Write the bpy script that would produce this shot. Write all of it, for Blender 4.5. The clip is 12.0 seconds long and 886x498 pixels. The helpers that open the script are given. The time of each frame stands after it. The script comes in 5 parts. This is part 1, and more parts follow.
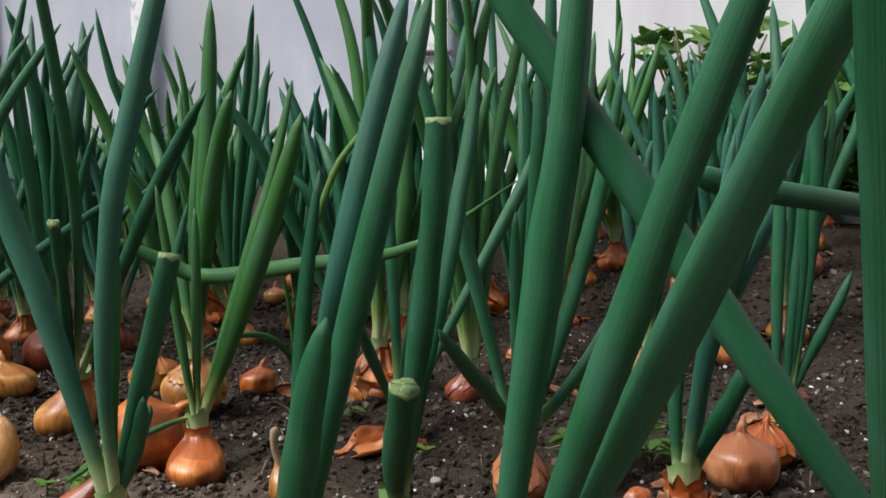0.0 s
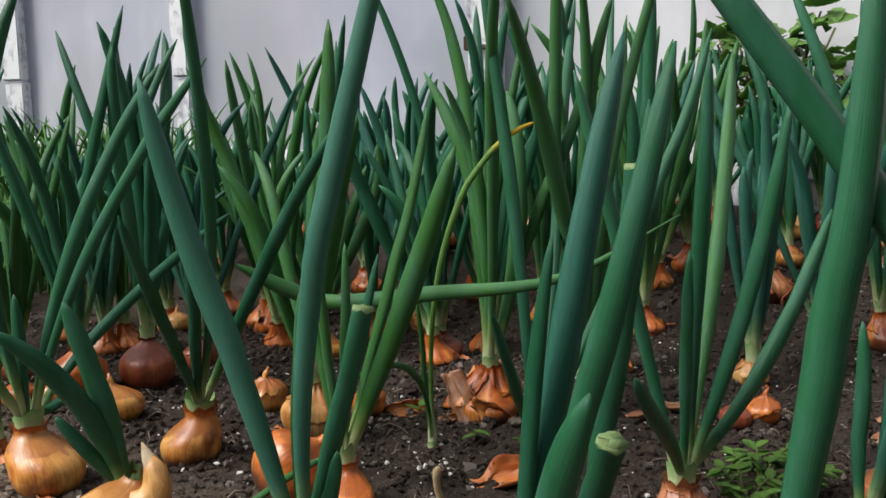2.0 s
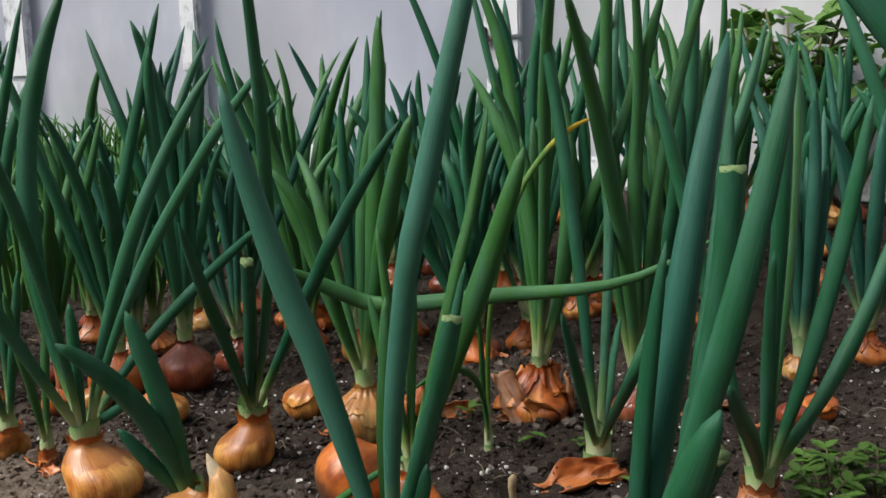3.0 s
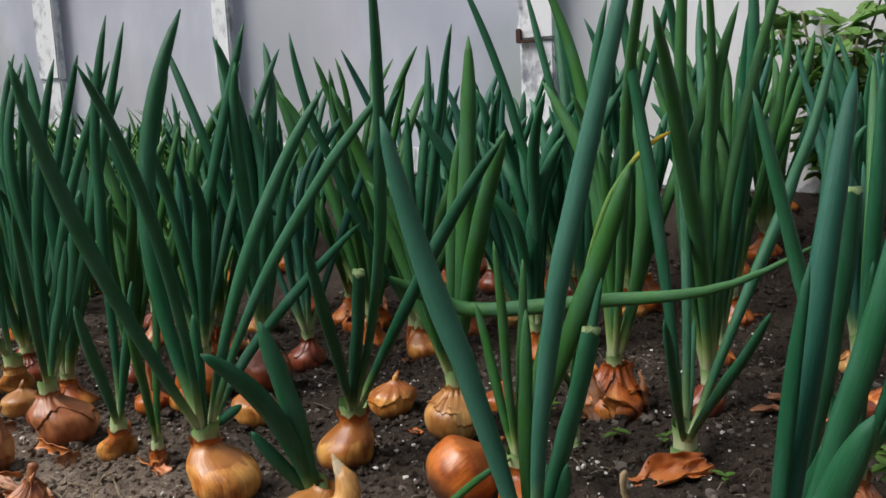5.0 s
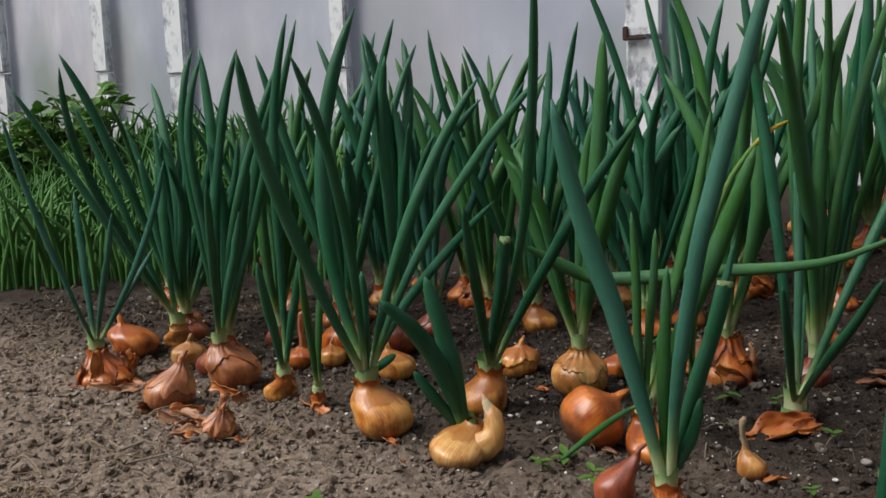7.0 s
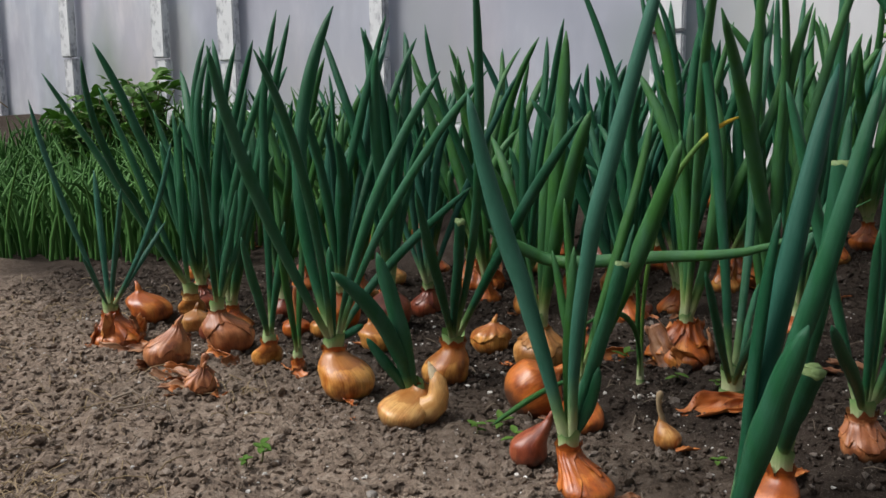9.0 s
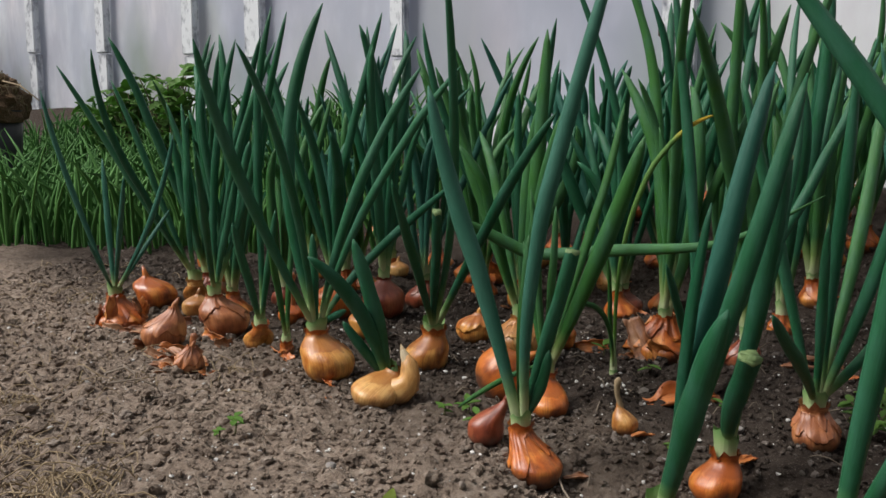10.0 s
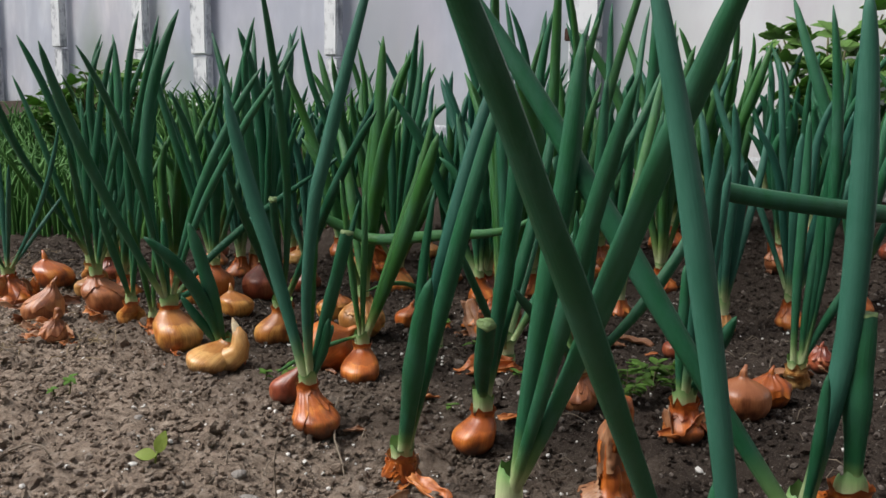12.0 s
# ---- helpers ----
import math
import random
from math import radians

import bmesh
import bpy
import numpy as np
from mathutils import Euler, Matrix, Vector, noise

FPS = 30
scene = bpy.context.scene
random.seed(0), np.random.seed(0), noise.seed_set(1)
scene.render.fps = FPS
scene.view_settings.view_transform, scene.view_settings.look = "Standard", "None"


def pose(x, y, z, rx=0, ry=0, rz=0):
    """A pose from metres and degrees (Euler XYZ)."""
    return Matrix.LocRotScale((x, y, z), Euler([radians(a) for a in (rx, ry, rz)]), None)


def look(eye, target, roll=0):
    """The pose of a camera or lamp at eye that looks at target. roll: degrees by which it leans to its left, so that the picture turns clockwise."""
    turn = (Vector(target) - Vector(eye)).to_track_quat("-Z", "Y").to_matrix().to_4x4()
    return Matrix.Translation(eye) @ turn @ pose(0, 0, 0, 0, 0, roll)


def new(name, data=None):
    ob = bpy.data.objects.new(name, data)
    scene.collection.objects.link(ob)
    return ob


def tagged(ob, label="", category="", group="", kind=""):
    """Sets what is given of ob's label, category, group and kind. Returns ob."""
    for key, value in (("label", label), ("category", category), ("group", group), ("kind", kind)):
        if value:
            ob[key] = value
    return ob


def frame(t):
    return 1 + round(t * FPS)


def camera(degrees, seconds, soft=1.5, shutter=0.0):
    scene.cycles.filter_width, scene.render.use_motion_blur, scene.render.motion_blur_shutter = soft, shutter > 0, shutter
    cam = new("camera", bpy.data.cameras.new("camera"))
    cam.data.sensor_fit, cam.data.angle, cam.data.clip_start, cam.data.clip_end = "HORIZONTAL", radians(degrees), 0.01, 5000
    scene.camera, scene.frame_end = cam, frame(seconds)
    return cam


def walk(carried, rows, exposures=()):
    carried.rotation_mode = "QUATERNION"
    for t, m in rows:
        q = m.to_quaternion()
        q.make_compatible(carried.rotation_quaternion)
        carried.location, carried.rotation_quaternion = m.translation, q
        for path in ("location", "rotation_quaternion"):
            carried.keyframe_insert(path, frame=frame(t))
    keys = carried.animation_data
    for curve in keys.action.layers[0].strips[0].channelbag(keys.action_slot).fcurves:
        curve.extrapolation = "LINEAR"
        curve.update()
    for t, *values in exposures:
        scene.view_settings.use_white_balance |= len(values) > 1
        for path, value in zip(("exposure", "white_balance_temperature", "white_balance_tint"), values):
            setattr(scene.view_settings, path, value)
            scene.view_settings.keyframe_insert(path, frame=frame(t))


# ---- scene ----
cam = camera(55.1, 12.0)
PATH = [
    (0, (0.047, 0.03, 0.211), (-0.022, 2.023, 0.053), -0.5),
    (0.2, (0.037, 0.029, 0.216), (-0.03, 2.021, 0.046), -0.5),
    (0.5, (0.023, 0.036, 0.21), (-0.046, 2.029, 0.056), -1.0),
    (1, (0.001, 0.027, 0.224), (-0.091, 2.017, 0.05), -1.0),
    (1.5, (-0.028, 0.039, 0.237), (-0.114, 2.027, 0.038), -1.5),
    (2, (-0.057, 0.039, 0.25), (-0.137, 2.027, 0.042), -1.3),
    (2.5, (-0.081, 0.043, 0.251), (-0.163, 2.031, 0.04), -1.7),
    (3, (-0.106, 0.051, 0.26), (-0.18, 2.036, 0.026), -2.1),
    (3.2, (-0.116, 0.052, 0.261), (-0.189, 2.035, 0.017), -2.4),
    (4.8, (-0.173, 0.017, 0.282), (-0.254, 2.0, 0.028), -2.6),
    (5, (-0.183, 0.011, 0.283), (-0.259, 1.994, 0.028), -2.7),
    (5.5, (-0.197, -0.019, 0.284), (-0.325, 1.961, 0.031), -2.6),
    (6, (-0.212, -0.042, 0.29), (-0.396, 1.934, 0.042), -2.5),
    (6.5, (-0.22, -0.064, 0.282), (-0.45, 1.907, 0.036), -2.2),
    (7, (-0.23, -0.09, 0.272), (-0.495, 1.876, 0.02), -1.9),
    (7.2, (-0.23, -0.098, 0.269), (-0.505, 1.867, 0.013), -1.8),
    (8.8, (-0.128, -0.134, 0.272), (-0.543, 1.802, -0.013), -1.1),
    (9, (-0.118, -0.14, 0.269), (-0.535, 1.797, -0.004), -0.7),
    (9.5, (-0.082, -0.148, 0.267), (-0.534, 1.782, -0.003), -0.2),
    (10, (-0.054, -0.159, 0.261), (-0.55, 1.759, -0.009), 0.2),
    (10.5, (-0.022, -0.174, 0.262), (-0.56, 1.733, -0.007), 0.5),
    (11, (0.011, -0.185, 0.254), (-0.554, 1.714, -0.015), 0.7),
    (11.5, (0.071, -0.202, 0.243), (-0.507, 1.693, -0.033), 1.1),
    (12, (0.137, -0.212, 0.261), (-0.328, 1.713, -0.013), 1.0),
]
walk(cam, [(t, look(eye, target, roll)) for t, eye, target, roll in PATH],
     [(0.0, 0.16), (1.0, 0.16), (2.5, 0.08), (5.0, -0.12), (6.5, -0.26), (9.0, -0.22), (10.5, -0.14), (12.0, -0.04)])


# ---- light ----
world = bpy.data.worlds.new("overcast_sky")
scene.world = world
world.use_nodes = True
wn = world.node_tree
sky = wn.nodes.new("ShaderNodeTexSky")
sky.sky_type = "NISHITA"
sky.sun_disc = False
sky.sun_elevation = radians(50)
sky.sun_rotation = radians(247)
sky.air_density, sky.dust_density, sky.ozone_density = 0.7, 5.0, 1.0
grey = wn.nodes.new("ShaderNodeRGBToBW")
wn.links.new(sky.outputs["Color"], grey.inputs[0])
cloud = wn.nodes.new("ShaderNodeMix")
cloud.data_type = "RGBA"
cloud.inputs[0].default_value = 0.5
wn.links.new(sky.outputs["Color"], cloud.inputs[6])
wn.links.new(grey.outputs[0], cloud.inputs[7])
wn.links.new(cloud.outputs[2], wn.nodes["Background"].inputs["Color"])
wn.nodes["Background"].inputs["Strength"].default_value = 0.15

sun = new("sun", bpy.data.lights.new("sun", "SUN"))
sun.data.energy, sun.data.angle, sun.data.color = 3.4, radians(30), (1.0, 0.98, 0.95)
sun.matrix_world = look((-3.0, -1.3, 3.9), (0, 0, 0))


# ---- materials ----
def material(name, rough=0.6, spec=0.4):
    m = bpy.data.materials.new(name)
    m.use_nodes = True
    b = m.node_tree.nodes["Principled BSDF"]
    b.inputs["Roughness"].default_value = rough
    b.inputs["Specular IOR Level"].default_value = spec
    return m, m.node_tree, b


def node(t, kind, **kw):
    n = t.nodes.new(kind)
    for k, v in kw.items():
        if k in n.inputs:
            n.inputs[k].default_value = v
    return n


def noise_tex(t, vec, scale, detail=4.0, rough=0.55):
    n = node(t, "ShaderNodeTexNoise", Scale=scale, Detail=detail, Roughness=rough)
    if vec is not None:
        t.links.new(vec, n.inputs["Vector"])
    return n.outputs["Fac"]


def ramp(t, fac, stops):
    r = t.nodes.new("ShaderNodeValToRGB")
    while len(r.color_ramp.elements) < len(stops):
        r.color_ramp.elements.new(0.5)
    for e, (p, c) in zip(r.color_ramp.elements, stops):
        e.position, e.color = p, (*c, 1)
    t.links.new(fac, r.inputs["Fac"])
    return r.outputs["Color"]


def mix(t, fac, a, b, blend="MIX"):
    n = t.nodes.new("ShaderNodeMix")
    n.data_type, n.blend_type = "RGBA", blend
    for sock, v in ((n.inputs[0], fac), (n.inputs[6], a), (n.inputs[7], b)):
        if isinstance(v, (int, float)):
            sock.default_value = v
        elif isinstance(v, tuple):
            sock.default_value = (*v, 1)
        else:
            t.links.new(v, sock)
    return n.outputs[2]


def math_node(t, op, a, b=0.0):
    n = t.nodes.new("ShaderNodeMath")
    n.operation = op
    for sock, v in zip(n.inputs, (a, b)):
        if isinstance(v, (int, float)):
            sock.default_value = v
        else:
            t.links.new(v, sock)
    return n.outputs[0]


def stretched(t, vec, sx, sy, sz):
    n = node(t, "ShaderNodeMapping")
    n.inputs["Scale"].default_value = (sx, sy, sz)
    t.links.new(vec, n.inputs["Vector"])
    return n.outputs["Vector"]


def bump(t, b, height, strength, distance):
    n = node(t, "ShaderNodeBump", Strength=strength, Distance=distance)
    t.links.new(height, n.inputs["Height"])
    t.links.new(n.outputs["Normal"], b.inputs["Normal"])


def coords(t):
    return t.nodes.new("ShaderNodeTexCoord")


def object_random(t):
    return t.nodes.new("ShaderNodeObjectInfo").outputs["Random"]


def island_random(t):
    return t.nodes.new("ShaderNodeNewGeometry").outputs["Random Per Island"]


def leaf_material(name, deep, fresh, base, rough=0.42, by_island=False, tip=None, wax=(0.062, 0.165, 0.135)):
    """Green under a grey-blue wax that is rubbed off in places; pale at the foot."""
    m, t, b = material(name, rough, 0.22)
    c = coords(t)
    uv = t.nodes.new("ShaderNodeSeparateXYZ")
    t.links.new(c.outputs["UV"], uv.inputs[0])
    rnd = island_random(t) if by_island else object_random(t)
    body = mix(t, rnd, deep, fresh)
    streak = noise_tex(t, stretched(t, c.outputs["UV"], 22, 1.2, 1), 2.0, 3)
    body = mix(t, math_node(t, "MULTIPLY", streak, 0.4), body, fresh)
    bloom = noise_tex(t, stretched(t, c.outputs["Object"], 1, 1, 0.35), 60, 5, 0.62)
    spots = noise_tex(t, c.outputs["Object"], 420, 3, 0.6)
    waxy = math_node(t, "ADD", bloom, math_node(t, "MULTIPLY", rnd, 0.18))
    waxy = math_node(t, "ADD", waxy, math_node(t, "MULTIPLY", spots, 0.10))
    body = mix(t, ramp(t, waxy, [(0.50, (0, 0, 0)), (0.88, (0.40, 0.40, 0.40))]), body, wax)
    low = ramp(t, uv.outputs["Y"], [(0.04, (1, 1, 1)), (0.15, (0, 0, 0))])
    body = mix(t, low, body, base)
    white = ramp(t, uv.outputs["Y"], [(0.02, (1, 1, 1)), (0.08, (0, 0, 0))])
    body = mix(t, white, body, (0.38, 0.45, 0.24))
    if tip:
        body = mix(t, ramp(t, uv.outputs["Y"], [(0.72, (0, 0, 0)), (0.84, (1, 1, 1))]), body, tip)
    t.links.new(body, b.inputs["Base Color"])
    ridge = noise_tex(t, stretched(t, c.outputs["UV"], 40, 0.6, 1), 3.0, 2)
    bump(t, b, math_node(t, "ADD", ridge, math_node(t, "MULTIPLY", bloom, 0.7)), 0.4, 0.0012)
    t.links.new(math_node(t, "ADD", math_node(t, "MULTIPLY", bloom, 0.3), rough - 0.12), b.inputs["Roughness"])
    return m


LEAF = leaf_material("onion_leaf", (0.007, 0.064, 0.031), (0.021, 0.122, 0.045), (0.15, 0.27, 0.08), 0.38)
LEAF_BLUE = leaf_material("onion_leaf_waxy", (0.016, 0.088, 0.062), (0.030, 0.125, 0.080), (0.16, 0.28, 0.11), 0.42, wax=(0.066, 0.185, 0.145))
LEAF_FRESH = leaf_material("onion_leaf_young", (0.024, 0.105, 0.022), (0.045, 0.150, 0.030), (0.24, 0.34, 0.10), 0.40)
LEAF_YELLOW = leaf_material("onion_leaf_withered", (0.06, 0.16, 0.03), (0.09, 0.20, 0.03), (0.10, 0.22, 0.04), 0.5, tip=(0.66, 0.46, 0.045), wax=(0.14, 0.24, 0.08))
LEAF_FAINT = leaf_material("thin_leaf", (0.026, 0.095, 0.020), (0.075, 0.190, 0.042), (0.06, 0.15, 0.035), 0.6, by_island=True, wax=(0.07, 0.19, 0.05))


def sheath_material():
    m, t, b = material("leaf_sheath", 0.45, 0.45)
    c = coords(t)
    uv = t.nodes.new("ShaderNodeSeparateXYZ")
    t.links.new(c.outputs["UV"], uv.inputs[0])
    col = ramp(t, uv.outputs["Y"], [(0.0, (0.66, 0.64, 0.44)), (0.45, (0.52, 0.58, 0.33)), (0.80, (0.26, 0.40, 0.16)), (1.0, (0.10, 0.24, 0.07))])
    s = noise_tex(t, stretched(t, c.outputs["UV"], 18, 0.8, 1), 3, 3)
    col = mix(t, math_node(t, "MULTIPLY", s, 0.55), col, (0.20, 0.34, 0.12))
    t.links.new(col, b.inputs["Base Color"])
    bump(t, b, s, 0.4, 0.001)
    return m


SHEATH = sheath_material()


def skin_material(name, dark, main, light, rough=0.33, gold=0.5, earthy=True):
    """Papery skin: a dark outer layer torn away over a bright inner one, veined from foot to neck, earthy low down."""
    m, t, b = material(name, rough, 0.6)
    c = coords(t)
    uv = c.outputs["UV"]
    sep, sepo = t.nodes.new("ShaderNodeSeparateXYZ"), t.nodes.new("ShaderNodeSeparateXYZ")
    t.links.new(uv, sep.inputs[0])
    t.links.new(c.outputs["Object"], sepo.inputs[0])
    rnd = object_random(t)
    shift = t.nodes.new("ShaderNodeCombineXYZ")
    t.links.new(math_node(t, "MULTIPLY", rnd, 37.0), shift.inputs[2])
    add = t.nodes.new("ShaderNodeVectorMath")
    t.links.new(stretched(t, c.outputs["Object"], 1, 1, 0.5), add.inputs[0])
    t.links.new(shift.outputs[0], add.inputs[1])
    patch = noise_tex(t, add.outputs[0], 50, 6, 0.62)
    broad = noise_tex(t, add.outputs[0], 30, 5, 0.55)
    vein = noise_tex(t, stretched(t, uv, 52, 0.5, 1), 2.0, 3, 0.5)
    hair = noise_tex(t, stretched(t, uv, 150, 1.2, 1), 2.0, 2)
    sweep = t.nodes.new("ShaderNodeVectorMath")
    t.links.new(stretched(t, uv, 7, 1.3, 1), sweep.inputs[0])
    t.links.new(shift.outputs[0], sweep.inputs[1])
    streaks = noise_tex(t, sweep.outputs[0], 1.0, 6, 0.6)
    broad = math_node(t, "ADD", math_node(t, "MULTIPLY", broad, 0.35), math_node(t, "MULTIPLY", streaks, 0.65))
    torn = ramp(t, broad, [(gold - 0.04, (0, 0, 0)), (gold + 0.10, (1, 1, 1))])
    outer = ramp(t, patch, [(0.30, dark), (0.52, main), (0.78, tuple(0.6 * a + 0.4 * q for a, q in zip(main, light)))])
    inner = ramp(t, math_node(t, "ADD", math_node(t, "MULTIPLY", patch, 0.65), math_node(t, "MULTIPLY", vein, 0.35)), [(0.28, main), (0.47, tuple(0.45 * a + 0.55 * q for a, q in zip(main, light))), (0.66, light)])
    col = mix(t, torn, outer, inner)
    col = mix(t, ramp(t, vein, [(0.34, (0.24, 0.24, 0.24)), (0.46, (0, 0, 0))]), col, dark)
    col = mix(t, ramp(t, hair, [(0.56, (0, 0, 0)), (0.78, (0.26, 0.26, 0.26))]), col, light)
    col = mix(t, ramp(t, streaks, [(0.28, (0.75, 0.75, 0.75)), (0.46, (0, 0, 0))]), col, dark)
    collar = ramp(t, math_node(t, "ADD", sep.outputs["Y"], math_node(t, "MULTIPLY", patch, 0.5)), [(0.96, (0, 0, 0)), (1.10, (0.75, 0.75, 0.75))])
    col = mix(t, collar, col, tuple(0.55 * a + 0.45 * q for a, q in zip(dark, main)))
    stain = noise_tex(t, add.outputs[0], 85, 5, 0.7)
    col = mix(t, ramp(t, stain, [(0.54, (0, 0, 0)), (0.74, (0.45, 0.45, 0.45))]), col, dark)
    level = math_node(t, "ADD", sepo.outputs["Z"], math_node(t, "MULTIPLY", patch, 0.026))
    soil = ramp(t, math_node(t, "MULTIPLY", level, 20.0), [(0.22, (0.9, 0.9, 0.9)), (0.46, (0, 0, 0))])
    if earthy:
        col = mix(t, soil, col, (0.080, 0.038, 0.024))
    if earthy:
        speck = noise_tex(t, c.outputs["Object"], 520, 3, 0.7)
        col = mix(t, ramp(t, speck, [(0.66, (0, 0, 0)), (0.74, (0.4, 0.4, 0.4))]), col, (0.090, 0.055, 0.038))
    t.links.new(col, b.inputs["Base Color"])
    t.links.new(math_node(t, "ADD", math_node(t, "MULTIPLY", patch, 0.40), rough - 0.17), b.inputs["Roughness"])
    b.inputs["Coat Weight"].default_value = 0.10
    b.inputs["Coat Roughness"].default_value = 0.25
    relief = math_node(t, "ADD", math_node(t, "ADD", math_node(t, "MULTIPLY", vein, 0.45), math_node(t, "MULTIPLY", patch, 1.2)), math_node(t, "MULTIPLY", torn, -0.6))
    bump(t, b, relief, 0.42, 0.0012)
    return m


SKIN_GOLD = skin_material("gold_onion_skin", (0.150, 0.030, 0.006), (0.500, 0.160, 0.022), (0.840, 0.470, 0.125), 0.36, 0.46)
SKIN_ORANGE = skin_material("orange_onion_skin", (0.140, 0.020, 0.004), (0.500, 0.122, 0.016), (0.760, 0.330, 0.070), 0.36, 0.53)
SKIN_RED = skin_material("red_onion_skin", (0.085, 0.014, 0.008), (0.280, 0.062, 0.026), (0.540, 0.200, 0.085), 0.36, 0.55)
SKIN_PALE = skin_material("pale_onion_skin", (0.210, 0.068, 0.016), (0.540, 0.225, 0.050), (0.820, 0.540, 0.210), 0.36, 0.46)
SKIN_PAPER = skin_material("papery_onion_skin", (0.140, 0.034, 0.012), (0.430, 0.150, 0.052), (0.680, 0.360, 0.165), 0.40, 0.52)
CREAM = skin_material("cream_inner_skin", (0.42, 0.25, 0.10), (0.66, 0.50, 0.27), (0.84, 0.74, 0.53), 0.4, 0.4, False)
SCRAP_ORANGE = skin_material("orange_skin_scrap", (0.200, 0.040, 0.008), (0.480, 0.130, 0.022), (0.700, 0.330, 0.100), 0.42, 0.50, False)
SCRAP_BROWN = skin_material("brown_skin_scrap", (0.110, 0.036, 0.016), (0.300, 0.120, 0.048), (0.500, 0.300, 0.170), 0.50, 0.50, False)


def soil_material(name, tint):
    """Crumbly loam: dry and grey-brown in the open, dark among the plants from damp and painted-in shade."""
    m, t, b = material(name, 0.95, 0.12)
    o = coords(t).outputs["Object"]
    coarse, mid, fine, dust = noise_tex(t, o, 5, 4), noise_tex(t, o, 85, 6, 0.7), noise_tex(t, o, 520, 4, 0.75), noise_tex(t, o, 1500, 2, 0.6)
    dark, body, pale = (0.075, 0.056, 0.044), (0.330, 0.256, 0.198), (0.54, 0.455, 0.375)
    col = ramp(t, mid, [(0.32, dark), (0.5, body), (0.70, pale)])
    col = mix(t, math_node(t, "MULTIPLY", coarse, 0.5), col, body)
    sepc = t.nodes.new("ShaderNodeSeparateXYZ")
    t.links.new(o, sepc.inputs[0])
    # Darker to the right and back: damp earth plus plant shade, painted in.
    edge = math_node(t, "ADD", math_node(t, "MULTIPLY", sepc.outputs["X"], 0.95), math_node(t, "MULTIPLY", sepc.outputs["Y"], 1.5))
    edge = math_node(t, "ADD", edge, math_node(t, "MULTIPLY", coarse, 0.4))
    damp_shade = ramp(t, math_node(t, "SUBTRACT", edge, 0.2), [(0.44, (0, 0, 0)), (0.88, (0.92, 0.92, 0.92))])
    col = mix(t, damp_shade, col, (0.033, 0.0245, 0.020))
    col = mix(t, ramp(t, fine, [(0.28, (0.6, 0.6, 0.6)), (0.42, (0, 0, 0))]), col, (0.055, 0.043, 0.036))
    col = mix(t, ramp(t, fine, [(0.58, (0, 0, 0)), (0.72, (0.6, 0.6, 0.6))]), col, (0.42, 0.365, 0.32))
    col = mix(t, ramp(t, dust, [(0.64, (0, 0, 0)), (0.72, (0.5, 0.5, 0.5))]), col, (0.58, 0.53, 0.48))
    if tint > 0.9:
        each = island_random(t)
        col = mix(t, ramp(t, each, [(0.0, (0.4, 0.4, 0.4)), (0.35, (0, 0, 0))]), col, (0.075, 0.058, 0.047))
        col = mix(t, ramp(t, each, [(0.82, (0, 0, 0)), (1.0, (0.5, 0.5, 0.5))]), col, (0.50, 0.44, 0.39))
    t.links.new(col, b.inputs["Base Color"])
    bump(t, b, math_node(t, "ADD", math_node(t, "MULTIPLY", mid, 0.9), math_node(t, "MULTIPLY", fine, 0.7)), 1.0, 0.006)
    return m


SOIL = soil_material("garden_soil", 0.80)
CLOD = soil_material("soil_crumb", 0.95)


def plain(name, a, b2, scale=40, rough=0.7, strength=0.3, dist=0.002, spec=0.3):
    m, t, b = material(name, rough, spec)
    o = coords(t).outputs["Object"]
    n1, n2 = noise_tex(t, o, scale, 4), noise_tex(t, o, scale * 7, 3)
    col = mix(t, n1, a, b2)
    col = mix(t, math_node(t, "MULTIPLY", island_random(t), 0.5), col, b2)
    t.links.new(col, b.inputs["Base Color"])
    bump(t, b, math_node(t, "ADD", n1, n2), strength, dist)
    return m


PERLITE = plain("white_grit", (0.75, 0.74, 0.70), (0.55, 0.53, 0.50), 90)
STRAW = plain("dry_straw", (0.46, 0.36, 0.22), (0.22, 0.16, 0.09), 60)
ROOT = plain("dead_root", (0.30, 0.25, 0.19), (0.13, 0.10, 0.075), 60)


def thin_leaf(name, a, b2, scale, glow=0.4):
    """Thin blades: part of the light comes through them."""
    m = plain(name, a, b2, scale, 0.5)
    t = m.node_tree
    b = t.nodes["Principled BSDF"]
    col = b.inputs["Base Color"].links[0].from_socket
    tr = node(t, "ShaderNodeBsdfTranslucent")
    t.links.new(col, tr.inputs["Color"])
    mx = t.nodes.new("ShaderNodeMixShader")
    mx.inputs[0].default_value = glow
    t.links.new(b.outputs[0], mx.inputs[1])
    t.links.new(tr.outputs[0], mx.inputs[2])
    t.links.new(mx.outputs[0], t.nodes["Material Output"].inputs["Surface"])
    return m


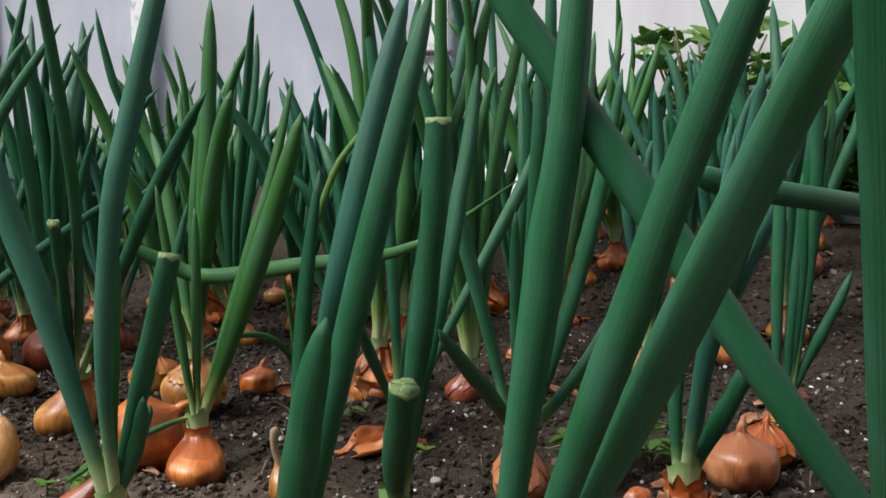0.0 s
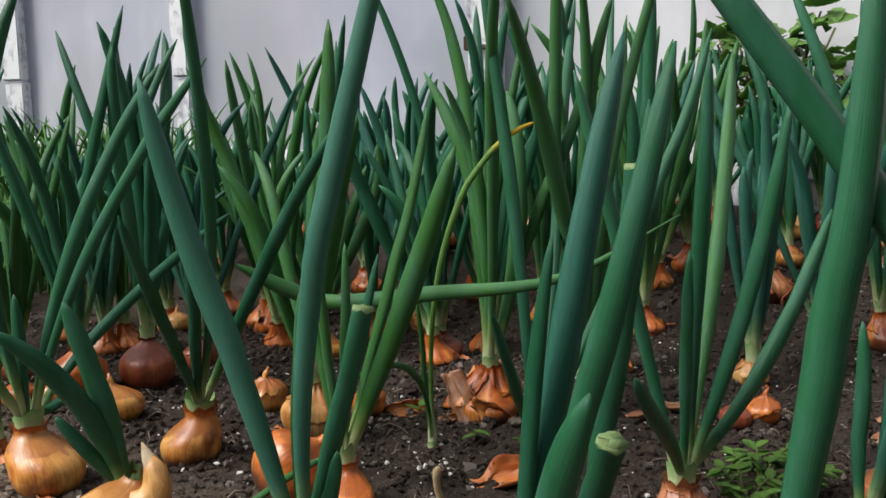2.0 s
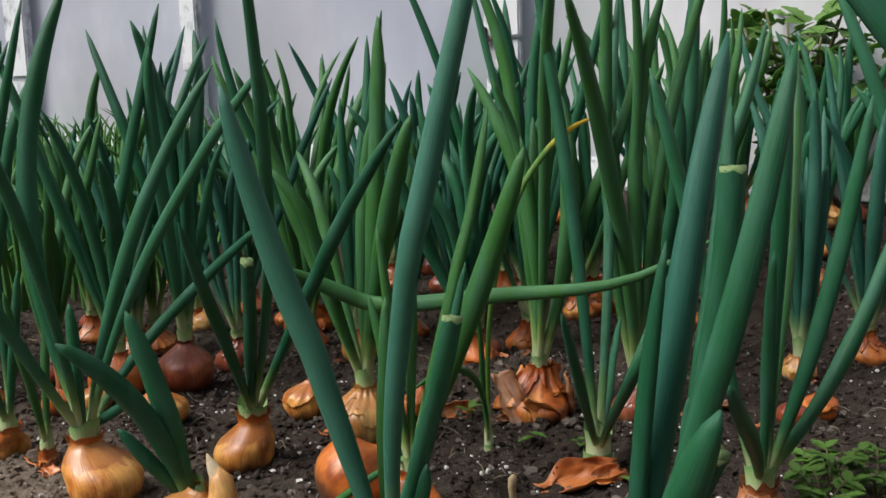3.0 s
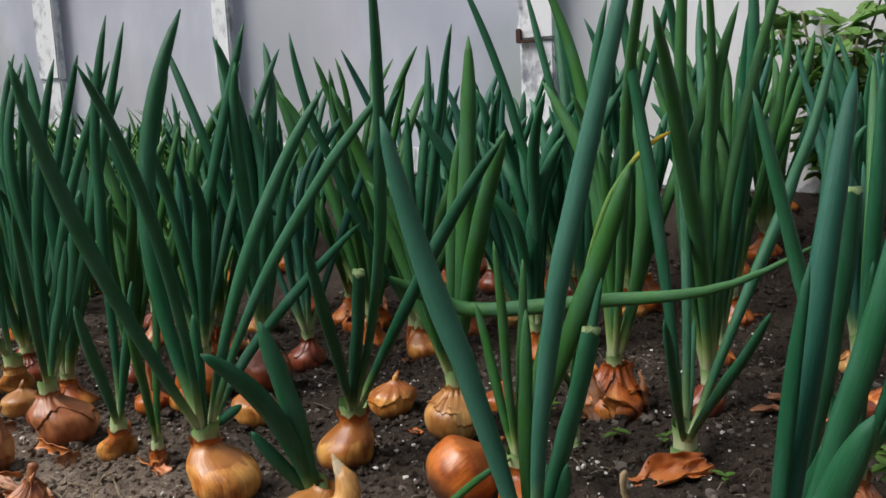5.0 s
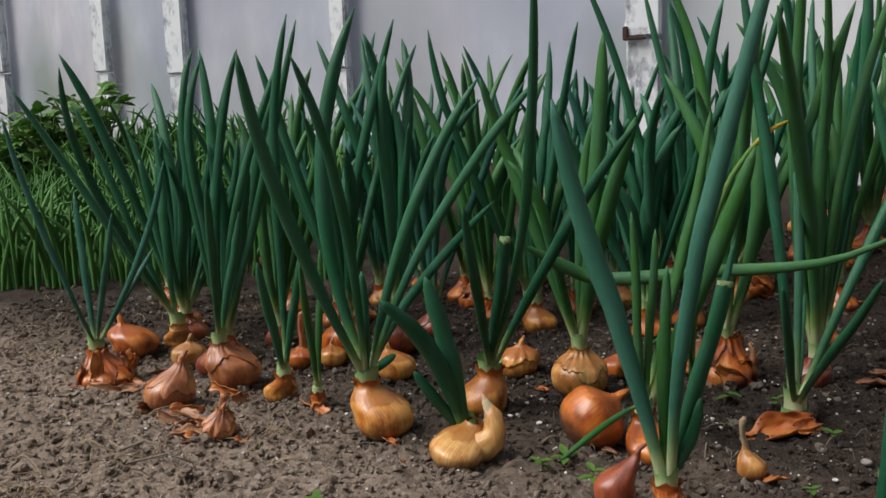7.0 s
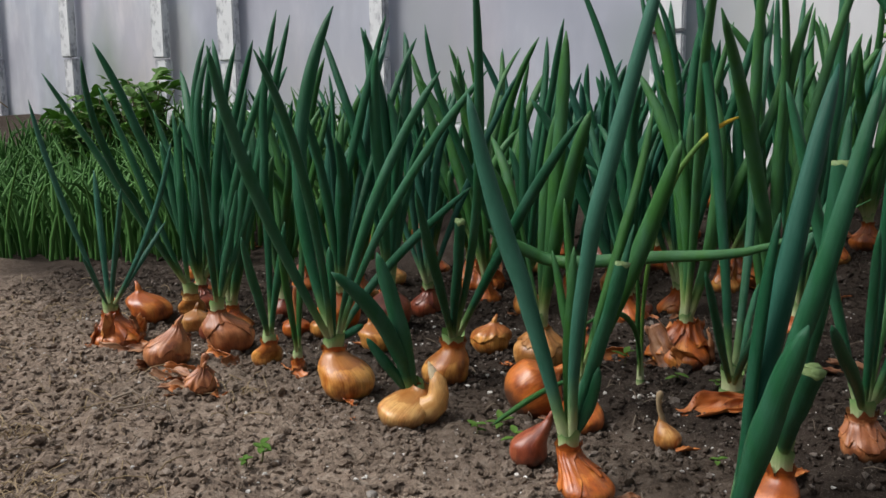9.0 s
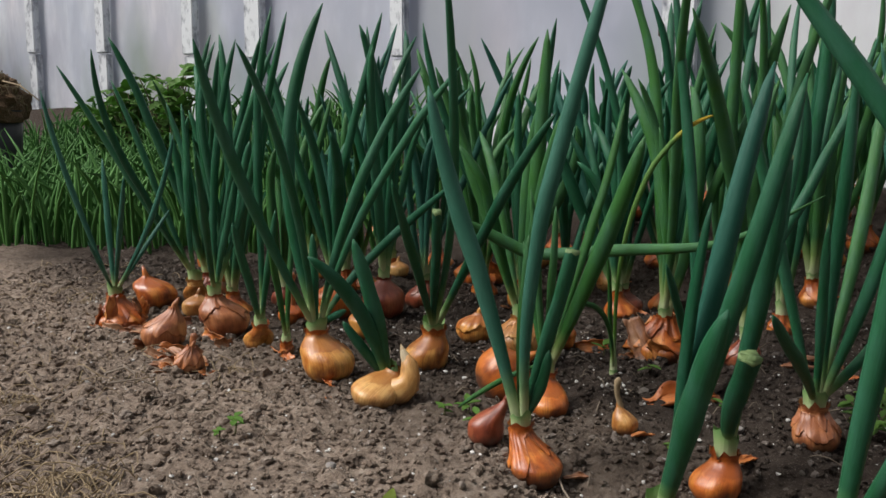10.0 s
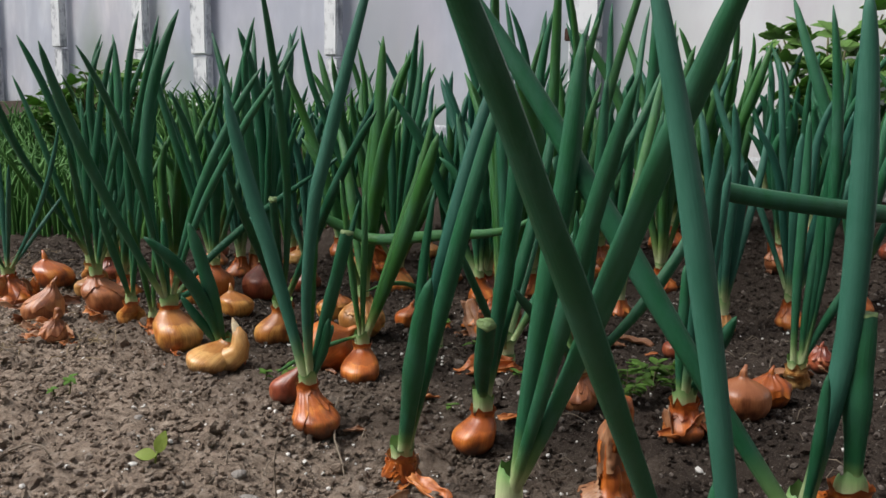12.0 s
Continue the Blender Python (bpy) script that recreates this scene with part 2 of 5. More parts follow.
WEED = thin_leaf("weed_leaf", (0.08, 0.20, 0.035), (0.16, 0.30, 0.06), 60)
WEED_PALE = thin_leaf("yellowish_weed_leaf", (0.25, 0.36, 0.055), (0.40, 0.50, 0.13), 70)
WEED_DARK = thin_leaf("shrub_leaf", (0.115, 0.25, 0.055), (0.20, 0.36, 0.10), 25, 0.45)
STEM = plain("plant_stem", (0.09, 0.13, 0.045), (0.12, 0.09, 0.05), 40)
BARK = plain("brown_fibre", (0.085, 0.05, 0.026), (0.19, 0.12, 0.065), 30, 0.95, 0.8, 0.02)
POT = plain("black_pot", (0.02, 0.021, 0.024), (0.04, 0.04, 0.042), 20, 0.5)
CUT = plain("cut_edge", (0.09, 0.18, 0.06), (0.22, 0.30, 0.13), 90, 0.5)
STONE = plain("pale_stone", (0.34, 0.32, 0.30), (0.22, 0.20, 0.18), 60, 0.9, 0.6, 0.004)


def paint_material():
    m, t, b = material("peeling_white_paint", 0.6, 0.3)
    o = coords(t).outputs["Object"]
    flake = noise_tex(t, stretched(t, o, 1, 1, 0.55), 26, 6, 0.62)
    grain = noise_tex(t, stretched(t, o, 90, 90, 4), 1.0, 4)
    big = noise_tex(t, o, 5, 2)
    worn = math_node(t, "ADD", flake, math_node(t, "MULTIPLY", big, 0.35))
    mask = ramp(t, worn, [(0.66, (0, 0, 0)), (0.73, (0.5, 0.5, 0.5)), (0.84, (1, 1, 1))])
    wood = ramp(t, grain, [(0.3, (0.16, 0.17, 0.20)), (0.7, (0.36, 0.38, 0.43))])
    white = mix(t, math_node(t, "MULTIPLY", big, 0.6), (0.80, 0.82, 0.84), (0.60, 0.62, 0.65))
    t.links.new(mix(t, mask, white, wood), b.inputs["Base Color"])
    bump(t, b, math_node(t, "ADD", math_node(t, "MULTIPLY", grain, 0.3), math_node(t, "MULTIPLY", mask, -1.0)), 0.7, 0.003)
    return m


PAINT = paint_material()


def film_material(name):
    m = bpy.data.materials.new(name)
    m.use_nodes = True
    t = m.node_tree
    b = t.nodes["Principled BSDF"]
    out = t.nodes["Material Output"]
    o = coords(t).outputs["Object"]
    a, fine = noise_tex(t, o, 1.6, 4, 0.5), noise_tex(t, stretched(t, o, 9, 9, 3), 1.0, 5, 0.6)
    col = ramp(t, a, [(0.36, (0.46, 0.50, 0.60)), (0.5, (0.76, 0.80, 0.89)), (0.62, (0.96, 0.97, 0.99))])
    col = mix(t, ramp(t, fine, [(0.5, (0, 0, 0)), (0.8, (0.5, 0.5, 0.5))]), col, (0.70, 0.72, 0.78))
    sepf = t.nodes.new("ShaderNodeSeparateXYZ")
    t.links.new(o, sepf.inputs[0])
    # Greenery beyond the film, painted into its colour as a soft green blot.
    plant_blur = noise_tex(t, stretched(t, o, 2.6, 2.6, 1.6), 1.0, 3, 0.45)
    high = math_node(t, "MULTIPLY", sepf.outputs["Z"], -0.55)
    green_blur = ramp(t, math_node(t, "ADD", plant_blur, high), [(0.15, (0, 0, 0)), (0.38, (0.8, 0.8, 0.8))])
    col = mix(t, green_blur, col, (0.22, 0.32, 0.19))
    blush = noise_tex(t, stretched(t, o, 1.1, 1.1, 0.5), 1.3, 2)
    col = mix(t, ramp(t, blush, [(0.52, (0, 0, 0)), (0.66, (0.55, 0.55, 0.55))]), col, (0.82, 0.70, 0.72))
    along = math_node(t, "ADD", math_node(t, "MULTIPLY", sepf.outputs["X"], 0.28), math_node(t, "MULTIPLY", a, 0.30))
    dull = ramp(t, math_node(t, "ADD", along, 0.5), [(0.08, (0, 0, 0)), (0.34, (0.50, 0.50, 0.50)), (0.62, (0.46, 0.46, 0.46)), (0.76, (0, 0, 0))])
    col = mix(t, dull, col, (0.43, 0.44, 0.52))
    mottle = noise_tex(t, stretched(t, o, 6, 6, 2.2), 1.0, 5, 0.6)
    col = mix(t, ramp(t, mottle, [(0.44, (0.42, 0.42, 0.42)), (0.60, (0, 0, 0))]), col, (0.44, 0.46, 0.54))
    # Whiter to the right: brightness of the sky behind, put into the colour.
    sky_white = ramp(t, math_node(t, "ADD", math_node(t, "MULTIPLY", sepf.outputs["X"], 0.5), 0.5), [(0.50, (0, 0, 0)), (0.64, (0.8, 0.8, 0.8))])
    tinge = mix(t, ramp(t, mottle, [(0.36, (0, 0, 0)), (0.62, (1, 1, 1))]), (0.86, 0.80, 0.83), (0.98, 0.97, 0.98))
    col = mix(t, sky_white, col, tinge)
    t.links.new(col, b.inputs["Base Color"])
    b.inputs["Roughness"].default_value = 0.35
    tr = node(t, "ShaderNodeBsdfTranslucent")
    t.links.new(col, tr.inputs["Color"])
    mx = t.nodes.new("ShaderNodeMixShader")
    mx.inputs[0].default_value = 0.30
    t.links.new(b.outputs[0], mx.inputs[1])
    t.links.new(tr.outputs[0], mx.inputs[2])
    see = t.nodes.new("ShaderNodeMixShader")
    wash = math_node(t, "ADD", math_node(t, "MULTIPLY", sepf.outputs["X"], 0.8), math_node(t, "MULTIPLY", a, 0.5))
    t.links.new(ramp(t, wash, [(0.16, (0.06, 0.06, 0.06)), (0.50, (0.16, 0.16, 0.16))]), see.inputs[0])
    t.links.new(mx.outputs[0], see.inputs[1])
    t.links.new(node(t, "ShaderNodeBsdfTransparent").outputs[0], see.inputs[2])
    t.links.new(see.outputs[0], out.inputs["Surface"])
    bump(t, b, math_node(t, "ADD", a, math_node(t, "MULTIPLY", fine, 0.4)), 0.4, 0.02)
    return m


FILM = film_material("clouded_polythene")
BOARD_DARK = plain("weathered_boards", (0.12, 0.11, 0.105), (0.22, 0.20, 0.19), 6, 0.9)
RUST = plain("rusted_iron", (0.10, 0.04, 0.02), (0.04, 0.025, 0.02), 120, 0.8)


# ---- mesh helpers ----
def mesh_object(name, verts, faces, mat, uvs=None, smooth=True, parent=None, label=""):
    me = bpy.data.meshes.new(name)
    me.from_pydata([tuple(v) for v in verts], [], faces)
    if uvs is not None:
        layer = me.uv_layers.new(name="UVMap")
        flat = np.array([uvs[i] for f in faces for i in f], dtype=np.float32).ravel()
        layer.data.foreach_set("uv", flat)
    if smooth:
        me.polygons.foreach_set("use_smooth", [True] * len(me.polygons))
    me.materials.append(mat)
    me.update()
    ob = new(name, me)
    if parent is not None:
        ob.parent = parent
    if label:
        ob["label"] = label
    return ob


def part(name, bm, mat, parent, label=""):
    me = bpy.data.meshes.new(name)
    bm.to_mesh(me)
    bm.free()
    me.materials.append(mat)
    ob = new(name, me)
    ob.parent = parent
    if label:
        ob["label"] = label
    return ob


def thing(name, x, y, z=0.0, turn=0.0):
    e = new(name)
    e.empty_display_size = 0.02
    e.matrix_basis = pose(x, y, z, 0, 0, turn)
    return e


def tube(path, radii, seg, flat=1.0, side=None, close=True):
    """Rings round a path, with uv: u round it, v along it."""
    n = len(path)
    verts, uvs, faces = [], [], []
    ref = Vector(side) if side else Vector((0.37, -0.9, 0.11))
    for i in range(n):
        d = (path[min(i + 1, n - 1)] - path[max(i - 1, 0)]).normalized()
        s = d.cross(ref)
        s = s.normalized() if s.length > 1e-4 else Vector((1, 0, 0))
        f = s.cross(d).normalized()
        for k in range(seg + 1):
            a = 2 * math.pi * k / seg
            verts.append(path[i] + s * (math.cos(a) * radii[i]) + f * (math.sin(a) * radii[i] * flat))
            uvs.append((k / seg, i / (n - 1)))
    w = seg + 1
    for i in range(n - 1):
        for k in range(seg):
            faces.append((i * w + k, i * w + k + 1, (i + 1) * w + k + 1, (i + 1) * w + k))
    if close:
        verts.append(path[-1])
        uvs.append((0.5, 1.0))
        top = (n - 1) * w
        for k in range(seg):
            faces.append((top + k, top + k + 1, len(verts) - 1))
    return verts, uvs, faces


def smooth01(x):
    x = min(max(x, 0.0), 1.0)
    return x * x * (3 - 2 * x)


def wall_y(x):
    return 1.897 - 0.5 * (x + 0.05)


def ground_z(x, y):
    """The bed is level, dips a little at its corner and banks up towards the greenhouse wall."""
    high = 0.185 - 0.07 * (min(max(x, -3.2), 1.0) + 0.05)
    bank = high * smooth01((y - wall_y(x) + 0.80) / 0.80)
    dip = -0.020 * smooth01((x + 0.2) / 0.12) * smooth01((0.55 - y) / 0.10) - 0.014 * math.exp(-(x * x + (y - 0.49) ** 2) / 0.0049)
    return bank + dip + 0.004 * noise.noise(Vector((x * 7, y * 7, 0.3))) + 0.0025 * noise.noise(Vector((x * 23, y * 23, 4.1)))


# ---- the onions ----
def leaf(plant, rng, start, tip, width, bow=(0, 0, 0), cut=False, mat=LEAF, seg=10, rings=20, flat=0.78, hook=None):
    """One hollow onion leaf from start to tip, both from the plant's foot."""
    a, c = Vector(start), Vector(tip)
    m = (a + c) / 2 + Vector(bow)
    length = (c - a).length
    wob = Vector((rng.uniform(-1, 1), rng.uniform(-1, 1), 0)) * length * 0.009
    path, radii = [], []
    kink = rng.uniform(0.3, 0.8)
    for i in range(rings + 1):
        s = i / rings
        p = a * (1 - s) ** 2 + m * (2 * s * (1 - s)) + c * s * s
        p = p + wob * math.sin(s * math.pi * 2) + wob * 0.6 * math.exp(-((s - kink) / 0.06) ** 2)
        grow = 0.60 + 0.40 * smooth01((s - 0.02) / 0.5)
        if cut:
            r = grow
        else:
            r = grow * max(0.0, 1 - 0.28 * max(0.0, (s - 0.35) / 0.65) ** 1.6) * math.sqrt(max(0.012, 1 - max(0.0, (s - 0.74) / 0.26) ** 2.0))
        r *= 1 + 0.035 * math.sin(s * 17 + kink * 9)
        if hook:
            p = p + Vector(hook) * max(0.0, s - 0.62) ** 2 * 6
        path.append(p)
        radii.append(r * width / 2)
    side = (rng.uniform(-0.5, 0.5), -1, rng.uniform(-0.2, 0.2))
    v, uv, f = tube(path, radii, seg, flat, side, close=not cut)
    ob = mesh_object("leaf", v, f, mat, uv, True, plant)
    if cut:
        d = (path[-1] - path[-2]).normalized()
        rim = [path[-1] - d * 0.0012, path[-1] + d * 0.0008, path[-1] + d * 0.0012, path[-1] - d * 0.0030]
        rr = [radii[-1] * 1.00, radii[-1] * 1.02, radii[-1] * 0.93, radii[-1] * 0.91]
        v, uv, f = tube(rim, rr, seg, flat, side, close=False)
        for k in range(len(v)):
            v[k] = v[k] + d * 0.0016 * math.sin(k * 2.4)
        rim_ob = mesh_object("cut_rim", v, f, CUT, uv, True, ob, "pale torn rim of a cut leaf")
    return ob


BULBS = []


def bulb_mesh(rng, r, h, neck, crumple, mat, name="bulb", parent=None, lean=(0, 0), seg=34, rings=24, sink=None, bottle=False, coats=1, coat_mat=None, full=1.32):
    """A bulb set into the soil and drawn out into a papery neck, with ragged coats of dry outer skin over it."""
    off = Vector((rng.uniform(0, 50), rng.uniform(0, 50), rng.uniform(0, 50)))
    lobes, ph = rng.choice((7, 8, 9, 11)), rng.uniform(0, 6)
    sink = rng.uniform(0.16, 0.30) if sink is None else sink
    half = 0.90 * r
    mid = half * (1 - 2 * sink)
    h = max(h, mid + 0.85 * r)
    low = mid - half
    power = 0.82 if bottle else full

    def point(s, a, lift=0.0, fold=0.0):
        z = low + (h - low) * s
        if z < mid:
            prof = math.sqrt(max(0.0, 1 - ((z - mid) / half) ** 2))
        else:
            q = (z - mid) / (h - mid)
            prof = neck / r + (1 - neck / r) * (0.5 + 0.5 * math.cos(math.pi * q ** power))
        ca, sa = math.cos(a), math.sin(a)
        n1 = noise.noise(Vector((ca * 1.6, sa * 1.6, s * 2.2)) + off)
        n2 = noise.noise(Vector((ca * 5, sa * 5, s * 2.0)) + off)
        rr = r * prof * (1 + 0.06 * n1 + 0.016 * math.sin(lobes * a + ph) * s + crumple * (0.28 * n1 + 0.20 * n2))
        rr += lift + fold * r * max(0.0, n2)
        tug = smooth01((s - 0.45) / 0.55)
        return Vector((ca * rr + lean[0] * tug, sa * rr + lean[1] * tug, z + (crumple * 0.35 + 0.05) * r * n2 * s * s))

    def grid(shift, lift_of):
        verts, uvs = [], []
        for i in range(rings + 1):
            for k in range(seg + 1):
                a = 2 * math.pi * k / seg + math.pi / 2
                lift, fold = lift_of(i / rings, a)
                verts.append(point(i / rings, a, lift, fold))
                uvs.append((k / seg + shift, i / rings))
        return verts, uvs

    w = seg + 1
    quads = [(i * w + k, i * w + k + 1, (i + 1) * w + k + 1, (i + 1) * w + k) for i in range(rings) for k in range(seg)]
    verts, uvs = grid(0.0, lambda s, a: (0.0, 0.0))
    body = mesh_object(name, verts, quads, mat, uvs, True, parent)
    for layer in range(coats):
        spot = Vector((rng.uniform(0, 50), rng.uniform(0, 50), rng.uniform(0, 50)))
        face, bare = rng.uniform(0, 6.28), rng.uniform(0.50, 0.80)
        n_around, n_up = 56, 12

        def hem(a):
            ca, sa = math.cos(a), math.sin(a)
            n = 0.42 * noise.noise(Vector((ca * 1.5, sa * 1.5, 0)) + spot) + 0.10 * noise.noise(Vector((ca * 5, sa * 5, 3)) + spot) + 0.035 * noise.noise(Vector((ca * 19, sa * 19, 5)) + spot)
            return min(0.97, max(0.05, bare + n - 0.20 * math.cos(a - face)))

        verts, uvs, faces = [], [], []
        for side in (0, 1):
            for i in range(n_up + 1):
                for k in range(n_around + 1):
                    a = 2 * math.pi * k / n_around + math.pi / 2
                    s0 = hem(a)
                    q = i / n_up
                    curl = 0.0005 * (1 - q) ** 4 * (1 + noise.noise(Vector((math.cos(a) * 4, math.sin(a) * 4, 9)) + spot))
                    verts.append(point(s0 + (1.0 - s0) * q, a, 0.0004 * (layer + 1) + curl - 0.0003 * side, crumple * 0.8 + 0.03))
                    uvs.append((k / n_around + 0.37 + 0.2 * layer, s0 + (1.0 - s0) * q))
        wc, half_n = n_around + 1, (n_up + 1) * (n_around + 1)
        for i in range(n_up):
            for k in range(n_around):
                f = (i * wc + k, i * wc + k + 1, (i + 1) * wc + k + 1, (i + 1) * wc + k)
                faces += [f, tuple(half_n + q for q in reversed(f))]
        faces += [(k + 1, k, half_n + k, half_n + k + 1) for k in range(n_around)]
        mesh_object("outer_skin", verts, faces, coat_mat or mat, uvs, True, body, "torn dry outer skin")
    return body


def torn_skin(rng, size, name="dry_skin", parent=None, mat=SCRAP_BROWN, curl=1.6, label=""):
    """A curled scrap of papery skin with real thickness and a ragged edge."""
    nu, nv = 18, 12
    top, bot = [], []
    off = Vector((rng.uniform(0, 90), rng.uniform(0, 90), 0))
    r = size * 0.34
    for j in range(nv + 1):
        for i in range(nu + 1):
            u, v = i / nu * 2 - 1, j / nv * 2 - 1
            rag = 1 + 0.22 * noise.noise(Vector((v * 2.5, 2, 2)) + off) + 0.05 * noise.noise(Vector((v * 11, 5, 2)) + off)
            wide = 0.75 + 0.35 * noise.noise(Vector((u * 1.7, 8, 1)) + off) - 0.25 * u * u
            a = v * curl * wide + 0.5 * noise.noise(Vector((u * 1.5, v * 1.5, 7)) + off)
            rr = r * (1 + 0.35 * noise.noise(Vector((u * 2.2, v * 2.0, 5)) + off))
            p = Vector((u * size * rag, math.sin(a) * rr * 1.25, r - math.cos(a) * rr + size * 0.16 * u * u * noise.noise(Vector((u, 3, 3)) + off)))
            top.append(p)
            bot.append(p - Vector((0, math.sin(a), -math.cos(a))) * 0.0006)
    w = nu + 1
    n = len(top)
    faces, uvs = [], [(0.3 * (k // w) / nv, 0.45 + 0.3 * (k % w) / nu) for k in range(n)] * 2
    for j in range(nv):
        for i in range(nu):
            q = (j * w + i, j * w + i + 1, (j + 1) * w + i + 1, (j + 1) * w + i)
            faces.append(q)
            faces.append(tuple(n + k for k in reversed(q)))
    border = [i for i in range(w)] + [j * w + nu for j in range(1, nv + 1)] + [nv * w + i for i in range(nu - 1, -1, -1)] + [j * w for j in range(nv - 1, 0, -1)]
    for p, q in zip(border, border[1:] + border[:1]):
        faces.append((q, p, p + n, q + n))
    return mesh_object(name, top + bot, faces, mat, uvs, True, parent, label)


SKINS = {"gold": SKIN_GOLD, "orange": SKIN_ORANGE, "red": SKIN_RED, "pale": SKIN_PALE, "paper": SKIN_PAPER}
LEAVES = {"": LEAF, "blue": LEAF_BLUE, "fresh": LEAF_FRESH, "yellow": LEAF_YELLOW}


def onion(seed, x, y, label, neck, leaves, bulb=None, skin="gold", crumple=0.0, neck_r=0.008, collar=True, flakes=0, wild=0.0, group="onions in the bed"):
    """An onion plant. neck: height at which the leaves part. leaves: (dx, dy, dz, width, bow x, bow y, bow z, kind), from the neck.
    bulb: (dx, dy, radius) from the foot of the neck."""
    rng = random.Random(seed)
    z0 = ground_z(x, y)
    plant = thing("onion_plant", x, y, z0)
    bx, by, br = bulb if bulb else (0, 0, neck_r * 1.08)
    bottle = crumple >= 0.1 and skin in ("orange", "gold") and bulb is not None and neck < 0.06
    sink = 0.34 if bottle else rng.uniform(0.20, 0.30) if br < 0.0272 else rng.uniform(0.08, 0.13)
    top = max(min(br * 1.45, neck * 0.66), br * (1.92 - 1.8 * sink))
    coat_mat = {"gold": SKIN_GOLD if rng.random() < 0.6 else SKIN_ORANGE, "orange": SKIN_ORANGE, "red": SKIN_RED, "pale": SKIN_PALE, "paper": SKIN_PAPER}[skin]
    coat_mat = SKIN_ORANGE if bottle else coat_mat
    b = bulb_mesh(rng, br, top, neck_r * 1.05, crumple, SKINS[skin] if bulb else SHEATH, "bulb", plant, (-bx, -by), sink=sink,
                  bottle=bottle, full=1.6 if br > 0.0265 else 1.36, coats=(2 if crumple > 0.12 else 1 if crumple > 0.06 else 0) if bulb else 0, coat_mat=coat_mat)
    b.location = (bx, by, 0)
    BULBS.append((x + bx, y + by, br))
    b["label"] = {"gold": "golden brown onion bulb", "orange": "orange papery onion bulb", "red": "reddish brown onion bulb", "pale": "pale tan onion bulb", "paper": "crumpled papery onion bulb"}[skin]
    # white leaf sheath between bulb and leaves
    part_z = max(neck, top + 0.020) if bulb else neck + 0.008
    path = [Vector((0, 0, top * 0.75 + (part_z - 0.003 - top * 0.75) * k / 8)) for k in range(9)]
    flare = (0.98, 0.96, 0.94, 0.93, 0.94, 0.97, 1.01, 1.05, 1.06) if len(leaves) > 3 else (0.98, 0.97, 0.96, 0.95, 0.94, 0.92, 0.88, 0.80, 0.66)
    v, uv, f = tube(path, [neck_r * q for q in flare], 20, 0.9, close=False)
    tilt = rng.uniform(0, 6.28)
    for k in range(len(v)):
        up = max(0.0, k // 21 / 8 - 0.6) / 0.4
        a = 2 * math.pi * (k % 21) / 20
        v[k] = v[k] + Vector((0, 0, up * (0.004 * math.cos(a - tilt) - 0.003 * abs(math.sin(2.5 * a)))))
    mesh_object("neck", v, f, SHEATH, uv, True, plant, "whitish green leaf sheath")
    if collar and bulb:
        path = [Vector((0, 0, top * 0.90 + neck_r * 0.9 * k / 3)) for k in range(4)]
        v, uv, f = tube(path, [neck_r * q for q in (1.12, 1.10, 1.16, 1.30)], 18, 0.95, close=False)
        for k in range(3 * 19, 4 * 19):
            v[k] = v[k] + Vector((0, 0, neck_r * 0.9 * noise.noise(Vector((k * 0.9, seed, 0)))))
        c = mesh_object("skin_collar", v, f, SKINS["orange" if skin == "gold" else skin], uv, True, plant, "torn papery collar of dry skin")
    for q in range(flakes):
        s = torn_skin(rng, rng.uniform(0.010, 0.018), "dry_skin", plant, SCRAP_ORANGE)
        ang = rng.uniform(-2.6, -0.5)
        s.matrix_basis = pose(bx + math.cos(ang) * br, by + math.sin(ang) * br, 0.002, rng.uniform(-25, 25), rng.uniform(-25, 25), rng.uniform(0, 360))
    if crumple >= 0.2 and bulb:
        for q in range(5):
            ang = q * 1.25 + rng.uniform(-0.3, 0.3)
            h = br * rng.uniform(0.15, 1.1)
            s = torn_skin(rng, br * rng.uniform(0.45, 0.95), "dry_skin", plant, SCRAP_ORANGE if q % 3 else SCRAP_BROWN, 1.5)
            out = br * (1.02 - 0.35 * h / br)
            s.matrix_basis = pose(bx + math.cos(ang) * out, by + math.sin(ang) * out, h, 90 + rng.uniform(-40, 25), rng.uniform(30, 150), math.degrees(ang) + 90)
    for i, (dx, dy, dz, w, ox, oy, oz, kind) in enumerate(leaves):
        cut = kind.startswith("cut")
        kind = kind.replace("cut", "").strip()
        d = Vector((dx, dy, 0))
        d = d.normalized() * neck_r * 0.5 if d.length > 0.004 else Vector((rng.uniform(-1, 1), rng.uniform(-1, 1), 0)) * neck_r * 0.4
        start = (d.x * 0.8, d.y * 0.8, max(top * 0.7, part_z - (0.011 if bulb else 0.020)))
        leaf(plant, rng, start, (dx, dy, neck + dz), w, (ox, oy, oz), cut, LEAVES[kind], hook=wild and (rng.uniform(-1, 1) * wild, rng.uniform(-1, 1) * wild, rng.uniform(-0.5, 0.1) * wild))
    return tagged(plant, label, "onion plant", group)


